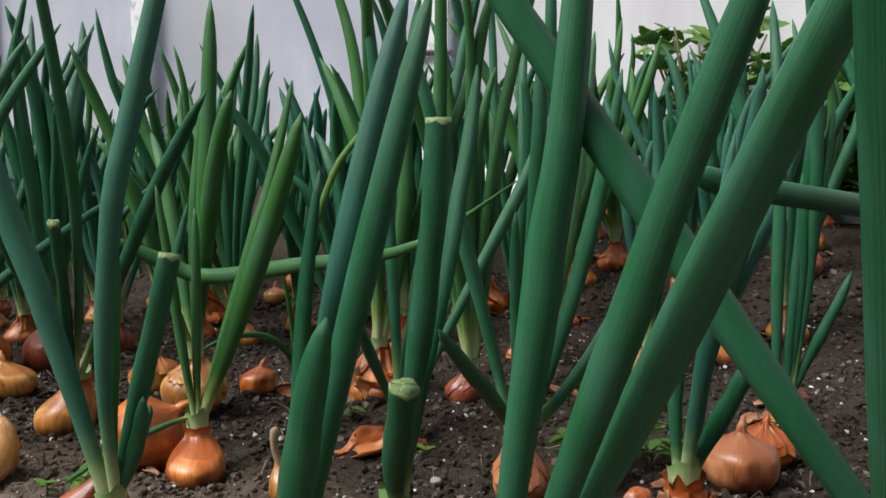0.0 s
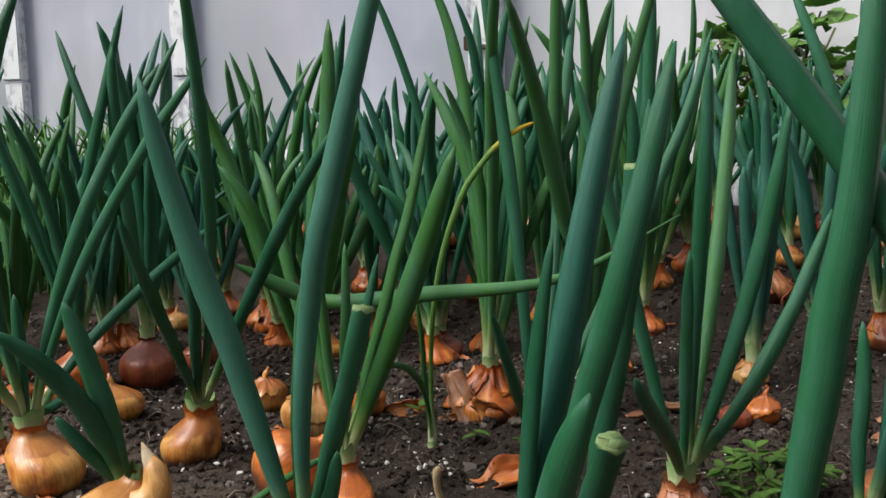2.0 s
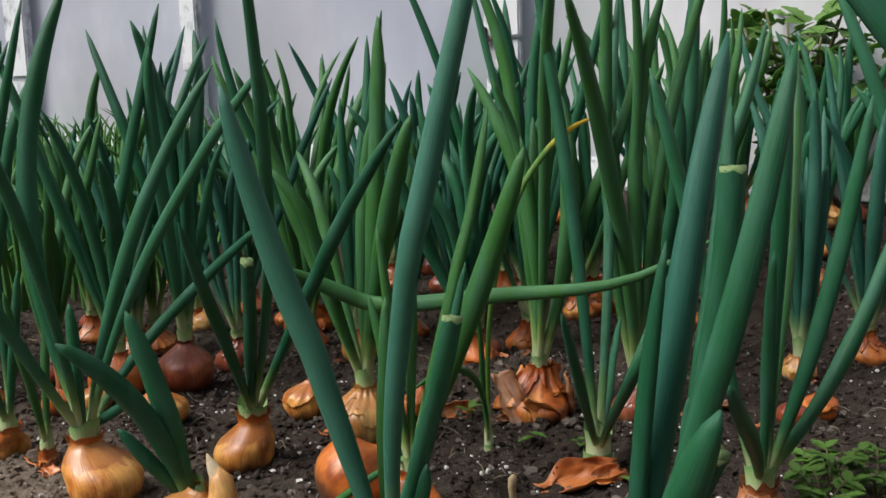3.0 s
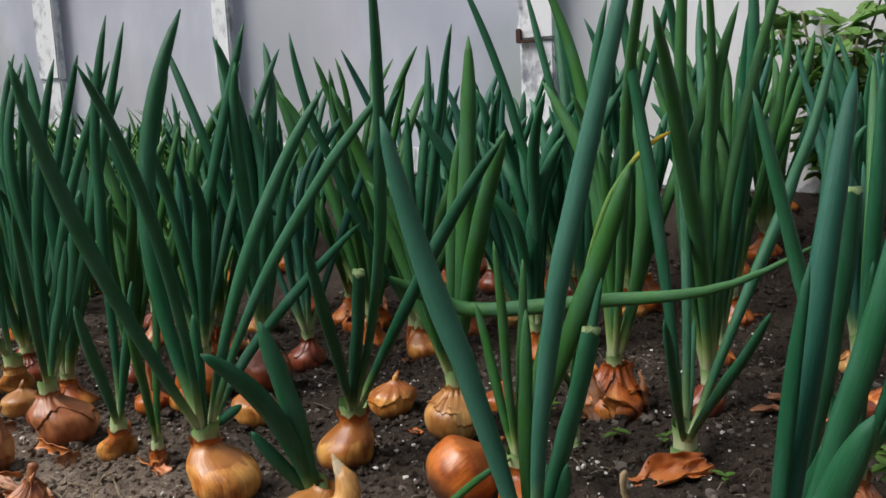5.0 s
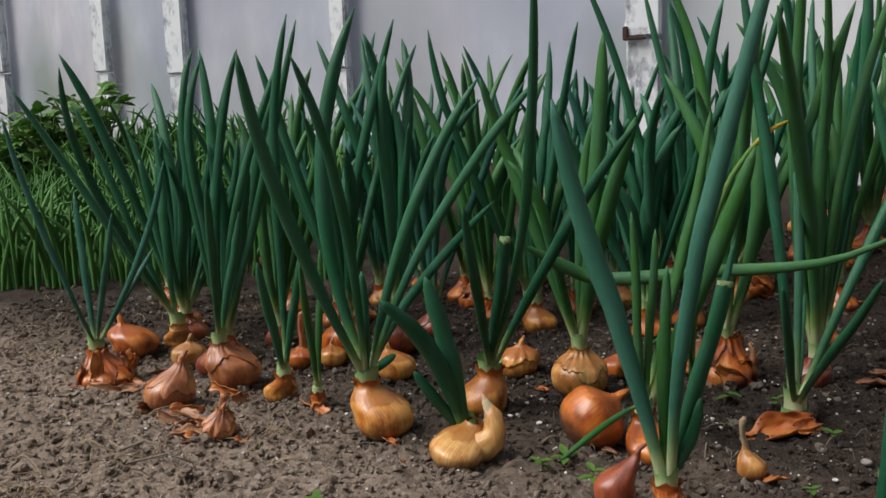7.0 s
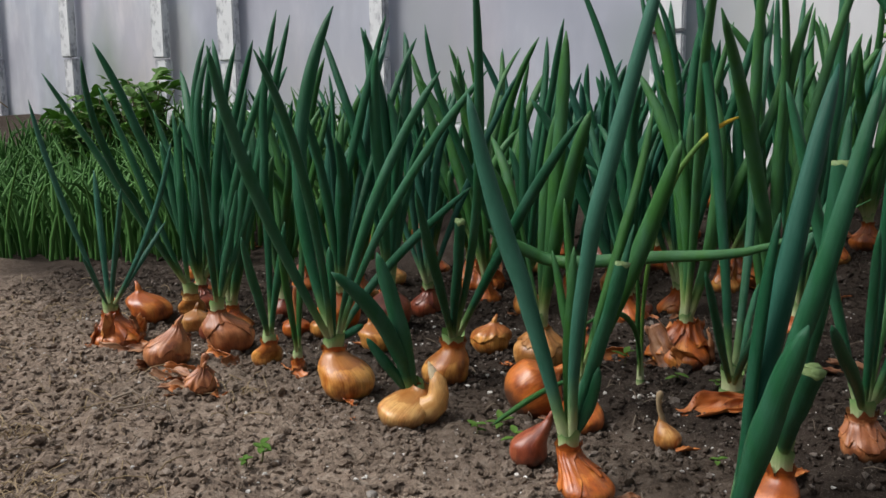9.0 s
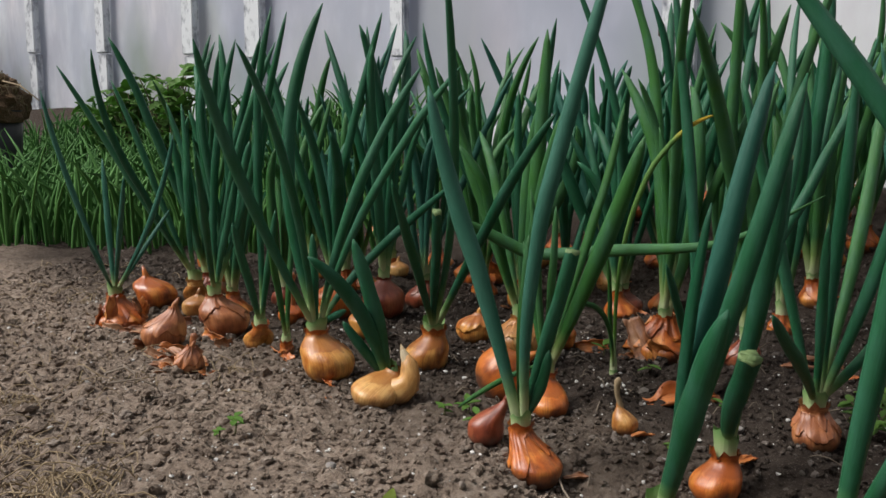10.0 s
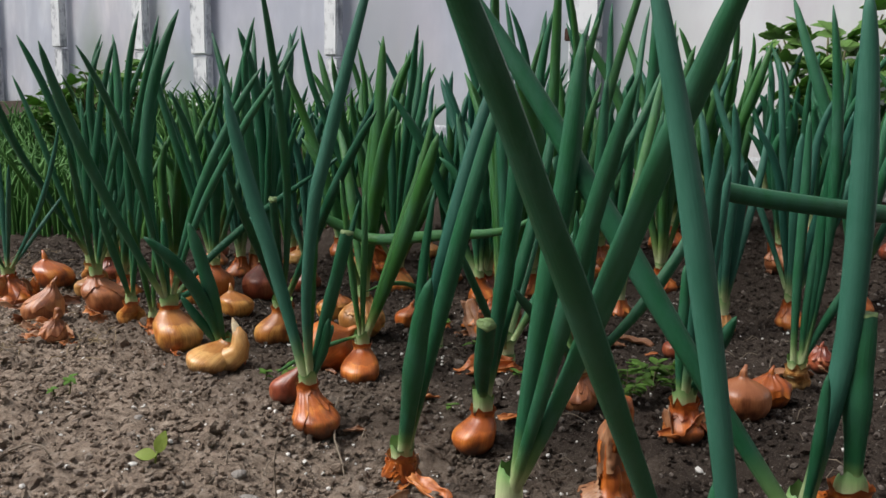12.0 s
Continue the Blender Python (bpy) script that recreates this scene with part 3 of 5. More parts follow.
def wild_onion(seed, x, y, height=0.36, count=6, lean=0.16, width=0.013, r=0.024, skin="gold", kind="", crumple=0.05):
    """A plant further back in the bed: its leaves fan out freely."""
    rng = random.Random(seed)
    leaves = []
    for k in range(count):
        a = 2 * math.pi * (k + rng.uniform(-0.3, 0.3)) / count
        h = height * rng.uniform(0.55, 1.05)
        out = lean * rng.uniform(0.15, 1.0) * h / height
        bend = rng.uniform(-0.03, 0.045)
        leaves.append((math.cos(a) * out, math.sin(a) * out, h, width * rng.uniform(0.75, 1.3),
                       -math.cos(a) * bend, -math.sin(a) * bend, rng.uniform(0, 0.03), kind))
    bulb = (rng.uniform(-0.008, 0.008), rng.uniform(-0.008, 0.008), r)
    return onion(seed, x, y, LABELS[seed % len(LABELS)], 0.045 + 0.3 * r, leaves, bulb, skin, crumple, 0.0085, r > 0.02, 0, 0.022)


LABELS = ("tall onion plant with upright blue-green leaves in soil", "onion plant with a spreading fan of dark green leaves",
          "leafy green onion growing from a half-buried bulb", "onion with slender hollow leaves in the garden bed")


# ---- ground ----
def graded(lo, a, b, hi, step):
    core = list(np.arange(a, b, step))
    out, s, p = [], step, b
    while p < hi:
        out.append(p)
        s *= 1.22
        p += s
    left, s, p = [], step, a
    while p > lo:
        s *= 1.22
        p -= s
        left.append(p)
    return left[::-1] + core + out + [hi + s]


def soil_relief(x, y):
    """Crumbs and clods of the dug soil."""
    if not (-1.5 < x < 1.2 and 0.1 < y < 1.9):
        return 0.0
    p = Vector((x, y, 0))
    warp = Vector((noise.noise(p * 60), noise.noise(p * 60 + Vector((5, 5, 5))), 0)) * 0.006
    big = noise.voronoi(p * 48 + warp * 48)[0][0]
    small = noise.voronoi((p + warp) * 125 + Vector((3, 1, 2)))[0][0]
    rough = noise.noise(p * 26 + Vector((1, 8, 3)))
    return 0.0115 * (0.42 - big) * (0.45 + rough) + 0.0075 * (0.40 - small) + 0.006 * rough + 0.018 * max(0.0, noise.noise(p * 15 + Vector((0, 0, 9)))) ** 2


def build_ground():
    xs, ys = graded(-60, -1.30, 0.66, 60, 0.0040), graded(-60, 0.20, 1.50, 60, 0.0040)
    verts, faces = [], []
    for y in ys:
        for x in xs:
            verts.append((x, y, ground_z(x, y) + soil_relief(x, y)))
    w = len(xs)
    for j in range(len(ys) - 1):
        for i in range(w - 1):
            faces.append((j * w + i, j * w + i + 1, (j + 1) * w + i + 1, (j + 1) * w + i))
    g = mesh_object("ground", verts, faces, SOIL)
    tagged(g, "dark brown crumbly garden soil of the onion bed", "soil", "", "structure")


def scatter(name, mat, count, size, region, seed, label, squash=0.7, sink=0.15, power=2.0, spots=(), fine=1):
    rng = random.Random(seed)
    bm = bmesh.new()
    bmesh.ops.create_icosphere(bm, subdivisions=fine, radius=1)
    bv = [v.co.copy() for v in bm.verts]
    bf = [tuple(v.index for v in f.verts) for f in bm.faces]
    bm.free()
    verts, faces = [], []
    x0, x1, y0, y1 = region
    for q in range(count):
        if spots and q % 4 == 0:
            bx, by, br = rng.choice(spots)
            a, d = rng.uniform(0, 6.28), br * rng.uniform(0.85, 1.5)
            x, y = bx + math.cos(a) * d, by + math.sin(a) * d
        else:
            x, y = rng.uniform(x0, x1), y0 + (y1 - y0) * rng.random() ** 1.3
        s = size[0] + (size[1] - size[0]) * rng.random() ** power
        rot = Euler((rng.uniform(0, 6), rng.uniform(0, 6), rng.uniform(0, 6))).to_matrix()
        st = Vector((rng.uniform(0.7, 1.3), rng.uniform(0.7, 1.3), rng.uniform(0.6, 1.1)))
        z = ground_z(x, y) + soil_relief(x, y) + s * (0.5 - sink)
        n0 = len(verts)
        for v in bv:
            k = rng.uniform(0.6, 1.35) if fine == 1 else 1 + 0.5 * noise.noise(v * 1.3 + Vector((q, 0, 0))) + 0.35 * noise.noise(v * 3.1 + Vector((0, q, 0))) + rng.uniform(-0.17, 0.17)
            p = rot @ Vector((v.x * st.x, v.y * st.y, v.z * st.z)) * s * k
            verts.append((x + p.x, y + p.y, z + p.z * squash))
        faces += [tuple(n0 + i for i in f) for f in bf]
    ob = mesh_object(name, verts, faces, mat, None, False)
    return tagged(ob, label, name.replace("_", " "), "", "stuff")


def fibres(name, mat, count, length, radius, region, seed, label, lift=0.004, cluster=None):
    rng = random.Random(seed)
    verts, faces = [], []
    for q in range(count):
        if cluster:
            cx, cy, sp = cluster[q % len(cluster)]
            x, y = rng.gauss(cx, sp), rng.gauss(cy, sp)
        else:
            x, y = rng.uniform(region[0], region[1]), rng.uniform(region[2], region[3])
        a, l, bend = rng.uniform(0, 6.28), rng.uniform(*length), rng.uniform(-0.9, 0.9)
        pts = []
        for k in range(6):
            s = k / 5 - 0.5
            px, py = x + math.cos(a + bend * s) * l * s, y + math.sin(a + bend * s) * l * s
            pts.append(Vector((px, py, ground_z(px, py) + soil_relief(px, py) + lift * 0.4 + lift * math.sin(k * 1.3 + q))))
        v, _, f = tube(pts, [radius * rng.uniform(0.7, 1.2)] * 6, 4)
        n0 = len(verts)
        verts += v
        faces += [tuple(n0 + i for i in g) for g in f]
    ob = mesh_object(name, verts, faces, mat)
    return tagged(ob, label, name.replace("_", " "), "", "stuff")


build_ground()


# ---- greenhouse wall ----
WALL_TURN = math.degrees(math.atan(-0.5))


def build_film(name, xa, xb, mat, label):
    verts, faces = [], []
    nx, nz = int((xb - xa) * 14), 24
    for j in range(nz + 1):
        for i in range(nx + 1):
            x = xa + (xb - xa) * i / nx
            z = 0.02 + 2.6 * j / nz
            fold = 0.012 * noise.noise(Vector((x * 3.5, z * 0.7, 0))) + 0.004 * noise.noise(Vector((x * 14, z * 1.5, 3)))
            verts.append((x, wall_y(x) + 0.034 + fold * 0.6, z))
    w = nx + 1
    for j in range(nz):
        for i in range(nx):
            faces.append((j * w + i, j * w + i + 1, (j + 1) * w + i + 1, (j + 1) * w + i))
    ob = mesh_object(name, verts, faces, mat)
    tagged(ob, label, "greenhouse wall", "", "structure")


def box(bm, sx, sy, sz, loc, bevel=0.004):
    made = bmesh.ops.create_cube(bm, size=1)["verts"]
    bmesh.ops.scale(bm, vec=(sx, sy, sz), verts=made)
    bmesh.ops.translate(bm, vec=loc, verts=made)
    edges = list({e for v in made for e in v.link_edges})
    bmesh.ops.bevel(bm, geom=edges, offset=bevel, segments=2, affect="EDGES")


def post(x, width, joint, lean=0.0):
    p = thing("greenhouse_post", x, wall_y(x), 0, WALL_TURN * 0.6 + lean)
    bm = bmesh.new()
    box(bm, width, 0.035, joint - 0.05, (0, 0.004, 0.05 + (joint - 0.05) / 2 - 0.0025))
    part("lower_board", bm, PAINT, p)
    bm = bmesh.new()
    box(bm, width * 1.06, 0.035, 1.9 - joint, (0, -0.004, joint + (1.9 - joint) / 2 + 0.0025))
    part("upper_board", bm, PAINT, p)
    return tagged(p, "wooden greenhouse post with peeling white paint", "post", "greenhouse posts")


build_film("wall_film", -6.5, 4.5, FILM, "clouded grey polythene sheet of a greenhouse wall")
for args in ((-0.030, 0.074, 0.484), (-0.817, 0.046, 0.480), (-1.435, 0.070, 0.514), (-1.79, 0.058, 0.548), (-2.38, 0.056, 0.592), (-2.98, 0.06, 0.63)):
    a_post = post(*args)
    if args[0] == -0.030:
        bm = bmesh.new()
        box(bm, 0.012, 0.012, 0.03, (-0.036, -0.022, 0.495), 0.002)
        box(bm, 0.045, 0.008, 0.006, (-0.014, -0.024, 0.483), 0.001)
        part("hinge", bm, RUST, a_post, "rusty iron hinge strap")


def sill(xa, xb):
    x, y = (xa + xb) / 2, (wall_y(xa) + wall_y(xb)) / 2
    top = lambda q: 0.244 - 0.077 * q
    ln = math.hypot(xb - xa, wall_y(xb) - wall_y(xa)) - 0.004
    e = thing("sill_board", x, y - 0.02, (top(xa) + top(xb)) / 2 - 0.03, WALL_TURN)
    e.matrix_basis = e.matrix_basis @ pose(0, 0, 0, 0, math.degrees(math.atan2(top(xa) - top(xb), ln)), 0)
    bm = bmesh.new()
    box(bm, ln, 0.028, 0.06, (0, 0, 0), 0.004)
    part("plank", bm, PAINT, e)
    return tagged(e, "white painted plank along the foot of the greenhouse", "plank", "sill planks")


for xa, xb in ((-1.75, -0.85), (-0.85, -0.05), (-0.05, 0.6), (0.6, 1.5)):
    sill(xa, xb)


# ---- plain unseen walls, added to close the garden and cut low sky light ----
def added_wall(name, x, y, length, turn):
    bm = bmesh.new()
    box(bm, length, 0.05, 1.25, (0, 0, 0.58), 0.01)
    ob = part(name, bm, BOARD_DARK, None)
    ob.matrix_basis = pose(x, y, 0, 0, 0, turn)
    tagged(ob, "unseen weathered board fence added to cut low sky light", "fence", "", "structure")


added_wall("wall_south", -0.7, -1.35, 6.2, 0)
added_wall("wall_east", 2.4, -0.15, 2.4, 90)
added_wall("wall_west", -3.8, 1.1, 4.9, 90)


# ---- onions that stand nearest ----
onion(100, -0.157, 0.489, "onion with blue-green leaves on a torn orange neck", 0.049,
      [(-0.075, -0.007, 0.251, 0.0150, -0.004, 0.001, 0.005, 'blue'),
       (0.068, -0.017, 0.352, 0.0126, -0.028, -0.029, -0.002, 'blue'),
       (0.038, -0.001, 0.125, 0.0118, 0.000, 0.000, 0.000, 'cut'),
       (0.046, 0.008, 0.154, 0.0076, 0.000, 0.000, 0.000, ''),
       (0.013, 0.030, 0.034, 0.0101, 0.000, 0.000, 0.000, ''),
       (0.002, 0.013, 0.136, 0.0100, -0.004, 0.000, 0.000, 'fresh'),
       (0.022, -0.004, 0.048, 0.0095, 0.006, 0.000, -0.004, '')],
      (0.014, -0.014, 0.0216), "orange", 0.10, 0.0085, True, 0)
onion(101, -0.157, 0.640, "onion with a pear-shaped reddish bulb and wide leaves", 0.053,
      [(0.086, -0.019, 0.208, 0.0170, 0.010, 0.001, 0.007, 'fresh'),
       (0.064, 0.056, 0.239, 0.0101, 0.004, -0.000, -0.008, 'fresh'),
       (0.008, -0.016, 0.143, 0.0084, 0.000, 0.000, 0.000, 'fresh'),
       (-0.028, 0.023, 0.105, 0.0084, 0.000, 0.000, 0.000, 'fresh'),
       (-0.013, -0.033, 0.159, 0.0084, 0.000, 0.000, 0.000, 'fresh'),
       (-0.074, -0.057, -0.043, 0.0059, 0.000, -0.012, 0.012, 'fresh')],
      (0.004, -0.018, 0.0206), "orange", 0.02, 0.0085, True, 0)
onion(102, -0.099, 0.757, "small thin onion with one long yellowing leaf", 0.020,
      [(-0.055, -0.114, 0.068, 0.0059, 0.028, 0.018, 0.067, 'fresh'),
       (-0.007, -0.049, 0.119, 0.0050, 0.000, 0.000, 0.000, 'fresh'),
       (0.099, 0.023, 0.261, 0.0062, -0.052, -0.050, 0.120, 'yellow')],
      None, "red", 0.20, 0.0040, True, 0)
onion(103, -0.299, 0.748, "onion on a round golden bulb with a cut leaf", 0.056,
      [(0.055, -0.169, 0.353, 0.0101, 0.030, 0.004, -0.007, ''),
       (0.023, -0.074, 0.125, 0.0118, 0.000, 0.000, 0.000, 'cut'),
       (0.141, -0.060, 0.226, 0.0126, -0.001, 0.002, 0.022, ''),
       (-0.009, -0.124, 0.160, 0.0109, 0.000, 0.000, 0.000, '')],
      (-0.009, -0.004, 0.0262), "gold", 0.00, 0.0120, True, 0)
onion(104, -0.409, 0.672, "large golden onion bulb with many spreading leaves", 0.047,
      [(-0.060, -0.129, 0.296, 0.0134, -0.031, -0.009, 0.024, ''),
       (-0.019, -0.126, 0.292, 0.0109, 0.019, 0.006, 0.037, ''),
       (0.111, 0.021, 0.280, 0.0118, -0.026, -0.003, 0.019, ''),
       (0.169, -0.046, 0.275, 0.0101, -0.016, 0.000, 0.037, ''),
       (0.111, 0.189, 0.155, 0.0109, -0.029, -0.004, 0.000, ''),
       (-0.008, 0.050, 0.351, 0.0160, -0.072, -0.009, 0.007, ''),
       (0.002, -0.012, 0.108, 0.0118, 0.000, 0.000, 0.000, ''),
       (0.022, 0.032, 0.019, 0.0101, 0.000, 0.000, 0.000, '')],
      (0.017, -0.008, 0.0275), "gold", 0.02, 0.0110, True, 1)
onion(105, -0.310, 0.622, "young onion shoot with short curved leaves", 0.027,
      [(-0.062, -0.055, 0.117, 0.0170, 0.019, 0.008, 0.019, ''),
       (-0.029, -0.023, 0.131, 0.0170, 0.007, 0.002, 0.005, ''),
       (-0.042, -0.019, 0.049, 0.0118, 0.000, 0.000, 0.000, '')],
      None, "pale", 0.06, 0.0090, True, 0)
onion(106, -0.774, 0.835, "onion with thin blue leaves and crumpled orange bulb", 0.050,
      [(-0.056, -0.055, 0.265, 0.0084, -0.010, -0.007, 0.006, 'blue'),
       (-0.024, 0.019, 0.176, 0.0109, 0.000, 0.000, 0.000, 'blue'),
       (0.106, -0.011, 0.211, 0.0092, 0.018, 0.011, -0.002, 'blue'),
       (0.052, 0.059, 0.105, 0.0076, 0.000, 0.000, 0.000, 'blue'),
       (0.006, -0.059, 0.072, 0.0067, 0.000, 0.000, 0.000, 'blue'),
       (0.072, -0.071, 0.158, 0.0084, 0.000, 0.000, 0.000, 'blue')],
      (0.014, -0.007, 0.0301), "orange", 0.25, 0.0095, True, 2)
onion(107, -0.742, 0.987, "onion with leaning tall leaves behind loose bulbs", 0.057,
      [(-0.150, -0.096, 0.296, 0.0126, -0.006, -0.004, 0.012, ''),
       (-0.041, -0.165, 0.310, 0.0109, -0.040, -0.026, 0.007, ''),
       (-0.107, -0.034, 0.279, 0.0118, -0.001, -0.000, 0.006, ''),
       (-0.024, 0.018, 0.246, 0.0126, 0.000, 0.000, 0.000, '')],
      (-0.007, 0.016, 0.0204), "pale", 0.05, 0.0110, True, 0)
onion(108, -0.614, 0.819, "onion with tall straight leaves beside papery bulbs", 0.060,
      [(0.037, 0.007, 0.319, 0.0109, -0.023, -0.012, 0.009, ''),
       (0.088, 0.013, 0.315, 0.0101, -0.022, -0.011, 0.014, ''),
       (0.110, -0.000, 0.349, 0.0101, 0.012, 0.006, 0.009, ''),
       (0.040, -0.102, 0.181, 0.0101, 0.000, 0.000, 0.000, ''),
       (0.033, 0.000, 0.146, 0.0101, 0.000, 0.000, 0.000, '')],
      (0.014, 0.003, 0.0301), "paper", 0.10, 0.0090, True, 0)
onion(109, -0.520, 0.761, "slim onion on a small orange bulb", 0.044,
      [(0.001, -0.064, 0.116, 0.0109, 0.000, 0.000, 0.000, ''),
       (0.024, -0.000, 0.360, 0.0109, -0.022, -0.007, 0.011, ''),
       (0.035, -0.025, 0.129, 0.0092, 0.000, 0.000, 0.000, '')],
      (-0.010, 0.013, 0.0182), "gold", 0.06, 0.0085, True, 0)
onion(110, -0.480, 0.747, "thin light green onion with orange dry skin", 0.031,
      [(0.004, -0.051, 0.130, 0.0084, 0.000, 0.000, 0.000, 'fresh'),
       (0.010, -0.001, 0.135, 0.0084, 0.000, 0.000, 0.000, 'fresh')],
      (0.001, 0.001, 0.0087), "orange", 0.15, 0.0060, True, 1)
onion(111, -0.012, 0.711, "tall onion with curled orange skin at its foot", 0.033,
      [(-0.040, 0.072, 0.397, 0.0126, 0.011, 0.003, 0.002, ''),
       (-0.037, -0.093, 0.115, 0.0092, 0.000, 0.000, 0.000, ''),
       (0.167, 0.108, 0.330, 0.0126, 0.016, 0.002, -0.004, ''),
       (0.023, -0.141, 0.128, 0.0092, 0.000, 0.000, 0.000, ''),
       (0.039, 0.114, 0.070, 0.0076, 0.000, 0.000, 0.000, ''),
       (0.063, 0.247, 0.387, 0.0118, 0.000, 0.000, 0.000, '')],
      None, "orange", 0.20, 0.0110, True, 0)
onion(112, 0.001, 0.515, "onion with broad leaves cut off short", 0.054,
      [(0.010, -0.047, 0.068, 0.0165, -0.004, 0.004, 0.000, 'cut'),
       (0.028, -0.018, 0.209, 0.0150, 0.004, 0.000, 0.000, 'cut'),
       (0.012, 0.010, 0.080, 0.0080, 0.000, 0.000, 0.000, ''),
       (0.050, 0.060, 0.250, 0.0125, 0.006, 0.000, 0.000, '')],
      (-0.007, -0.006, 0.0195), "orange", 0.05, 0.0095, True, 0)
onion(113, -0.048, 0.424, "onion with wide upright leaves and torn orange skin", 0.030,
      [(0.035, -0.051, 0.150, 0.0185, -0.004, 0.000, 0.000, ''),
       (0.025, -0.004, 0.211, 0.0090, -0.003, 0.000, 0.000, ''),
       (0.064, 0.038, 0.304, 0.0170, -0.006, -0.016, 0.004, 'blue'),
       (0.078, -0.009, 0.293, 0.0142, 0.000, -0.022, 0.000, '')],
      (-0.001, 0.006, 0.0150), "orange", 0.25, 0.0095, True, 2)
onion(114, 0.078, 0.598, "onion with forked leaves on a brown papery bulb", 0.029,
      [(-0.071, -0.003, 0.277, 0.0118, 0.000, 0.001, 0.008, ''),
       (-0.050, -0.100, 0.100, 0.0110, 0.004, 0.000, 0.000, ''),
       (-0.004, -0.034, 0.163, 0.0092, 0.000, 0.000, 0.000, ''),
       (0.068, 0.127, 0.301, 0.0134, 0.015, 0.010, 0.003, 'fresh'),
       (0.120, 0.060, 0.180, 0.0134, 0.018, 0.003, -0.017, ''),
       (0.016, -0.000, 0.287, 0.0126, 0.000, 0.000, 0.000, ''),
       (0.068, -0.000, 0.255, 0.0120, 0.012, 0.000, -0.010, '')],
      (0.001, -0.010, 0.0190), "paper", 0.15, 0.0100, True, 0)
onion(115, 0.050, 0.364, "onion with thick leaning leaves", 0.038,
      [(0.079, -0.125, 0.272, 0.0135, 0.000, 0.000, 0.004, ''),
       (0.142, -0.143, 0.350, 0.0172, 0.000, 0.004, 0.000, ''),
       (0.040, -0.003, 0.306, 0.0172, 0.004, -0.004, 0.000, '')],
      None, "orange", 0.10, 0.0105, True, 0)
onion(116, 0.248, 0.320, "onion with a long thick leaf leaning across", 0.042,
      [(-0.250, 0.070, 0.350, 0.0168, 0.000, 0.004, 0.000, '')],
      None, "red", 0.10, 0.0100, True, 0)
onion(117, 0.170, 0.256, "onion with one thick dark leaf leaning far over", 0.036,
      [(-0.122, -0.206, 0.352, 0.0150, 0.006, 0.000, 0.000, ''),
       (0.018, 0.020, 0.075, 0.0100, 0.000, 0.000, 0.000, '')],
      None, "orange", 0.10, 0.0110, True, 0)
onion(118, 0.196, 0.196, "onion with one long bluish leaf standing tall", 0.032,
      [(-0.066, 0.036, 0.345, 0.0146, 0.010, 0.000, 0.004, 'blue')],
      None, "orange", 0.10, 0.0100, True, 0)
onion(119, 0.285, 0.410, "onion with a broad cut-off leaf", 0.045,
      [(-0.002, 0.000, 0.115, 0.0195, 0.000, 0.000, 0.000, 'cut')],
      (-0.004, 0.030, 0.0230), "orange", 0.10, 0.0125, True, 0)
onion(122, 0.250, 0.400, "onion with one tall leaf bowed outwards", 0.032,
      [(0.020, 0.010, 0.350, 0.0185, 0.028, 0.000, 0.000, 'blue'),
       (0.010, -0.010, 0.090, 0.0090, 0.004, 0.000, 0.000, '')],
      None, "orange", 0.10, 0.0100, True, 0)
onion(120, 0.176, 0.543, "onion with blue-green leaves on a torn orange foot", 0.033,
      [(0.009, -0.101, 0.230, 0.0134, 0.003, -0.000, 0.010, 'blue'),
       (0.037, -0.019, 0.078, 0.0126, 0.000, 0.000, 0.000, ''),
       (0.027, -0.000, 0.204, 0.0118, 0.000, 0.000, 0.000, 'blue'),
       (-0.006, 0.000, 0.116, 0.0101, 0.000, 0.000, 0.000, '')],
      (0.001, -0.004, 0.0175), "orange", 0.22, 0.0105, True, 1)
onion(121, 0.295, 0.710, "onion with a narrow fan of upright leaves", 0.020,
      [(0.008, -0.000, 0.370, 0.0118, 0.031, -0.006, 0.010, ''),
       (0.022, -0.000, 0.255, 0.0109, 0.000, 0.000, 0.000, ''),
       (0.053, -0.000, 0.118, 0.0101, 0.000, 0.000, 0.000, ''),
       (-0.006, -0.000, 0.266, 0.0109, 0.000, 0.000, 0.000, ''),
       (0.036, -0.000, 0.250, 0.0101, 0.000, 0.000, 0.000, ''),
       (0.012, -0.000, 0.196, 0.0101, 0.000, 0.000, 0.000, '')],
      (0.004, 0.010, 0.0126), "pale", 0.10, 0.0100, True, 0)


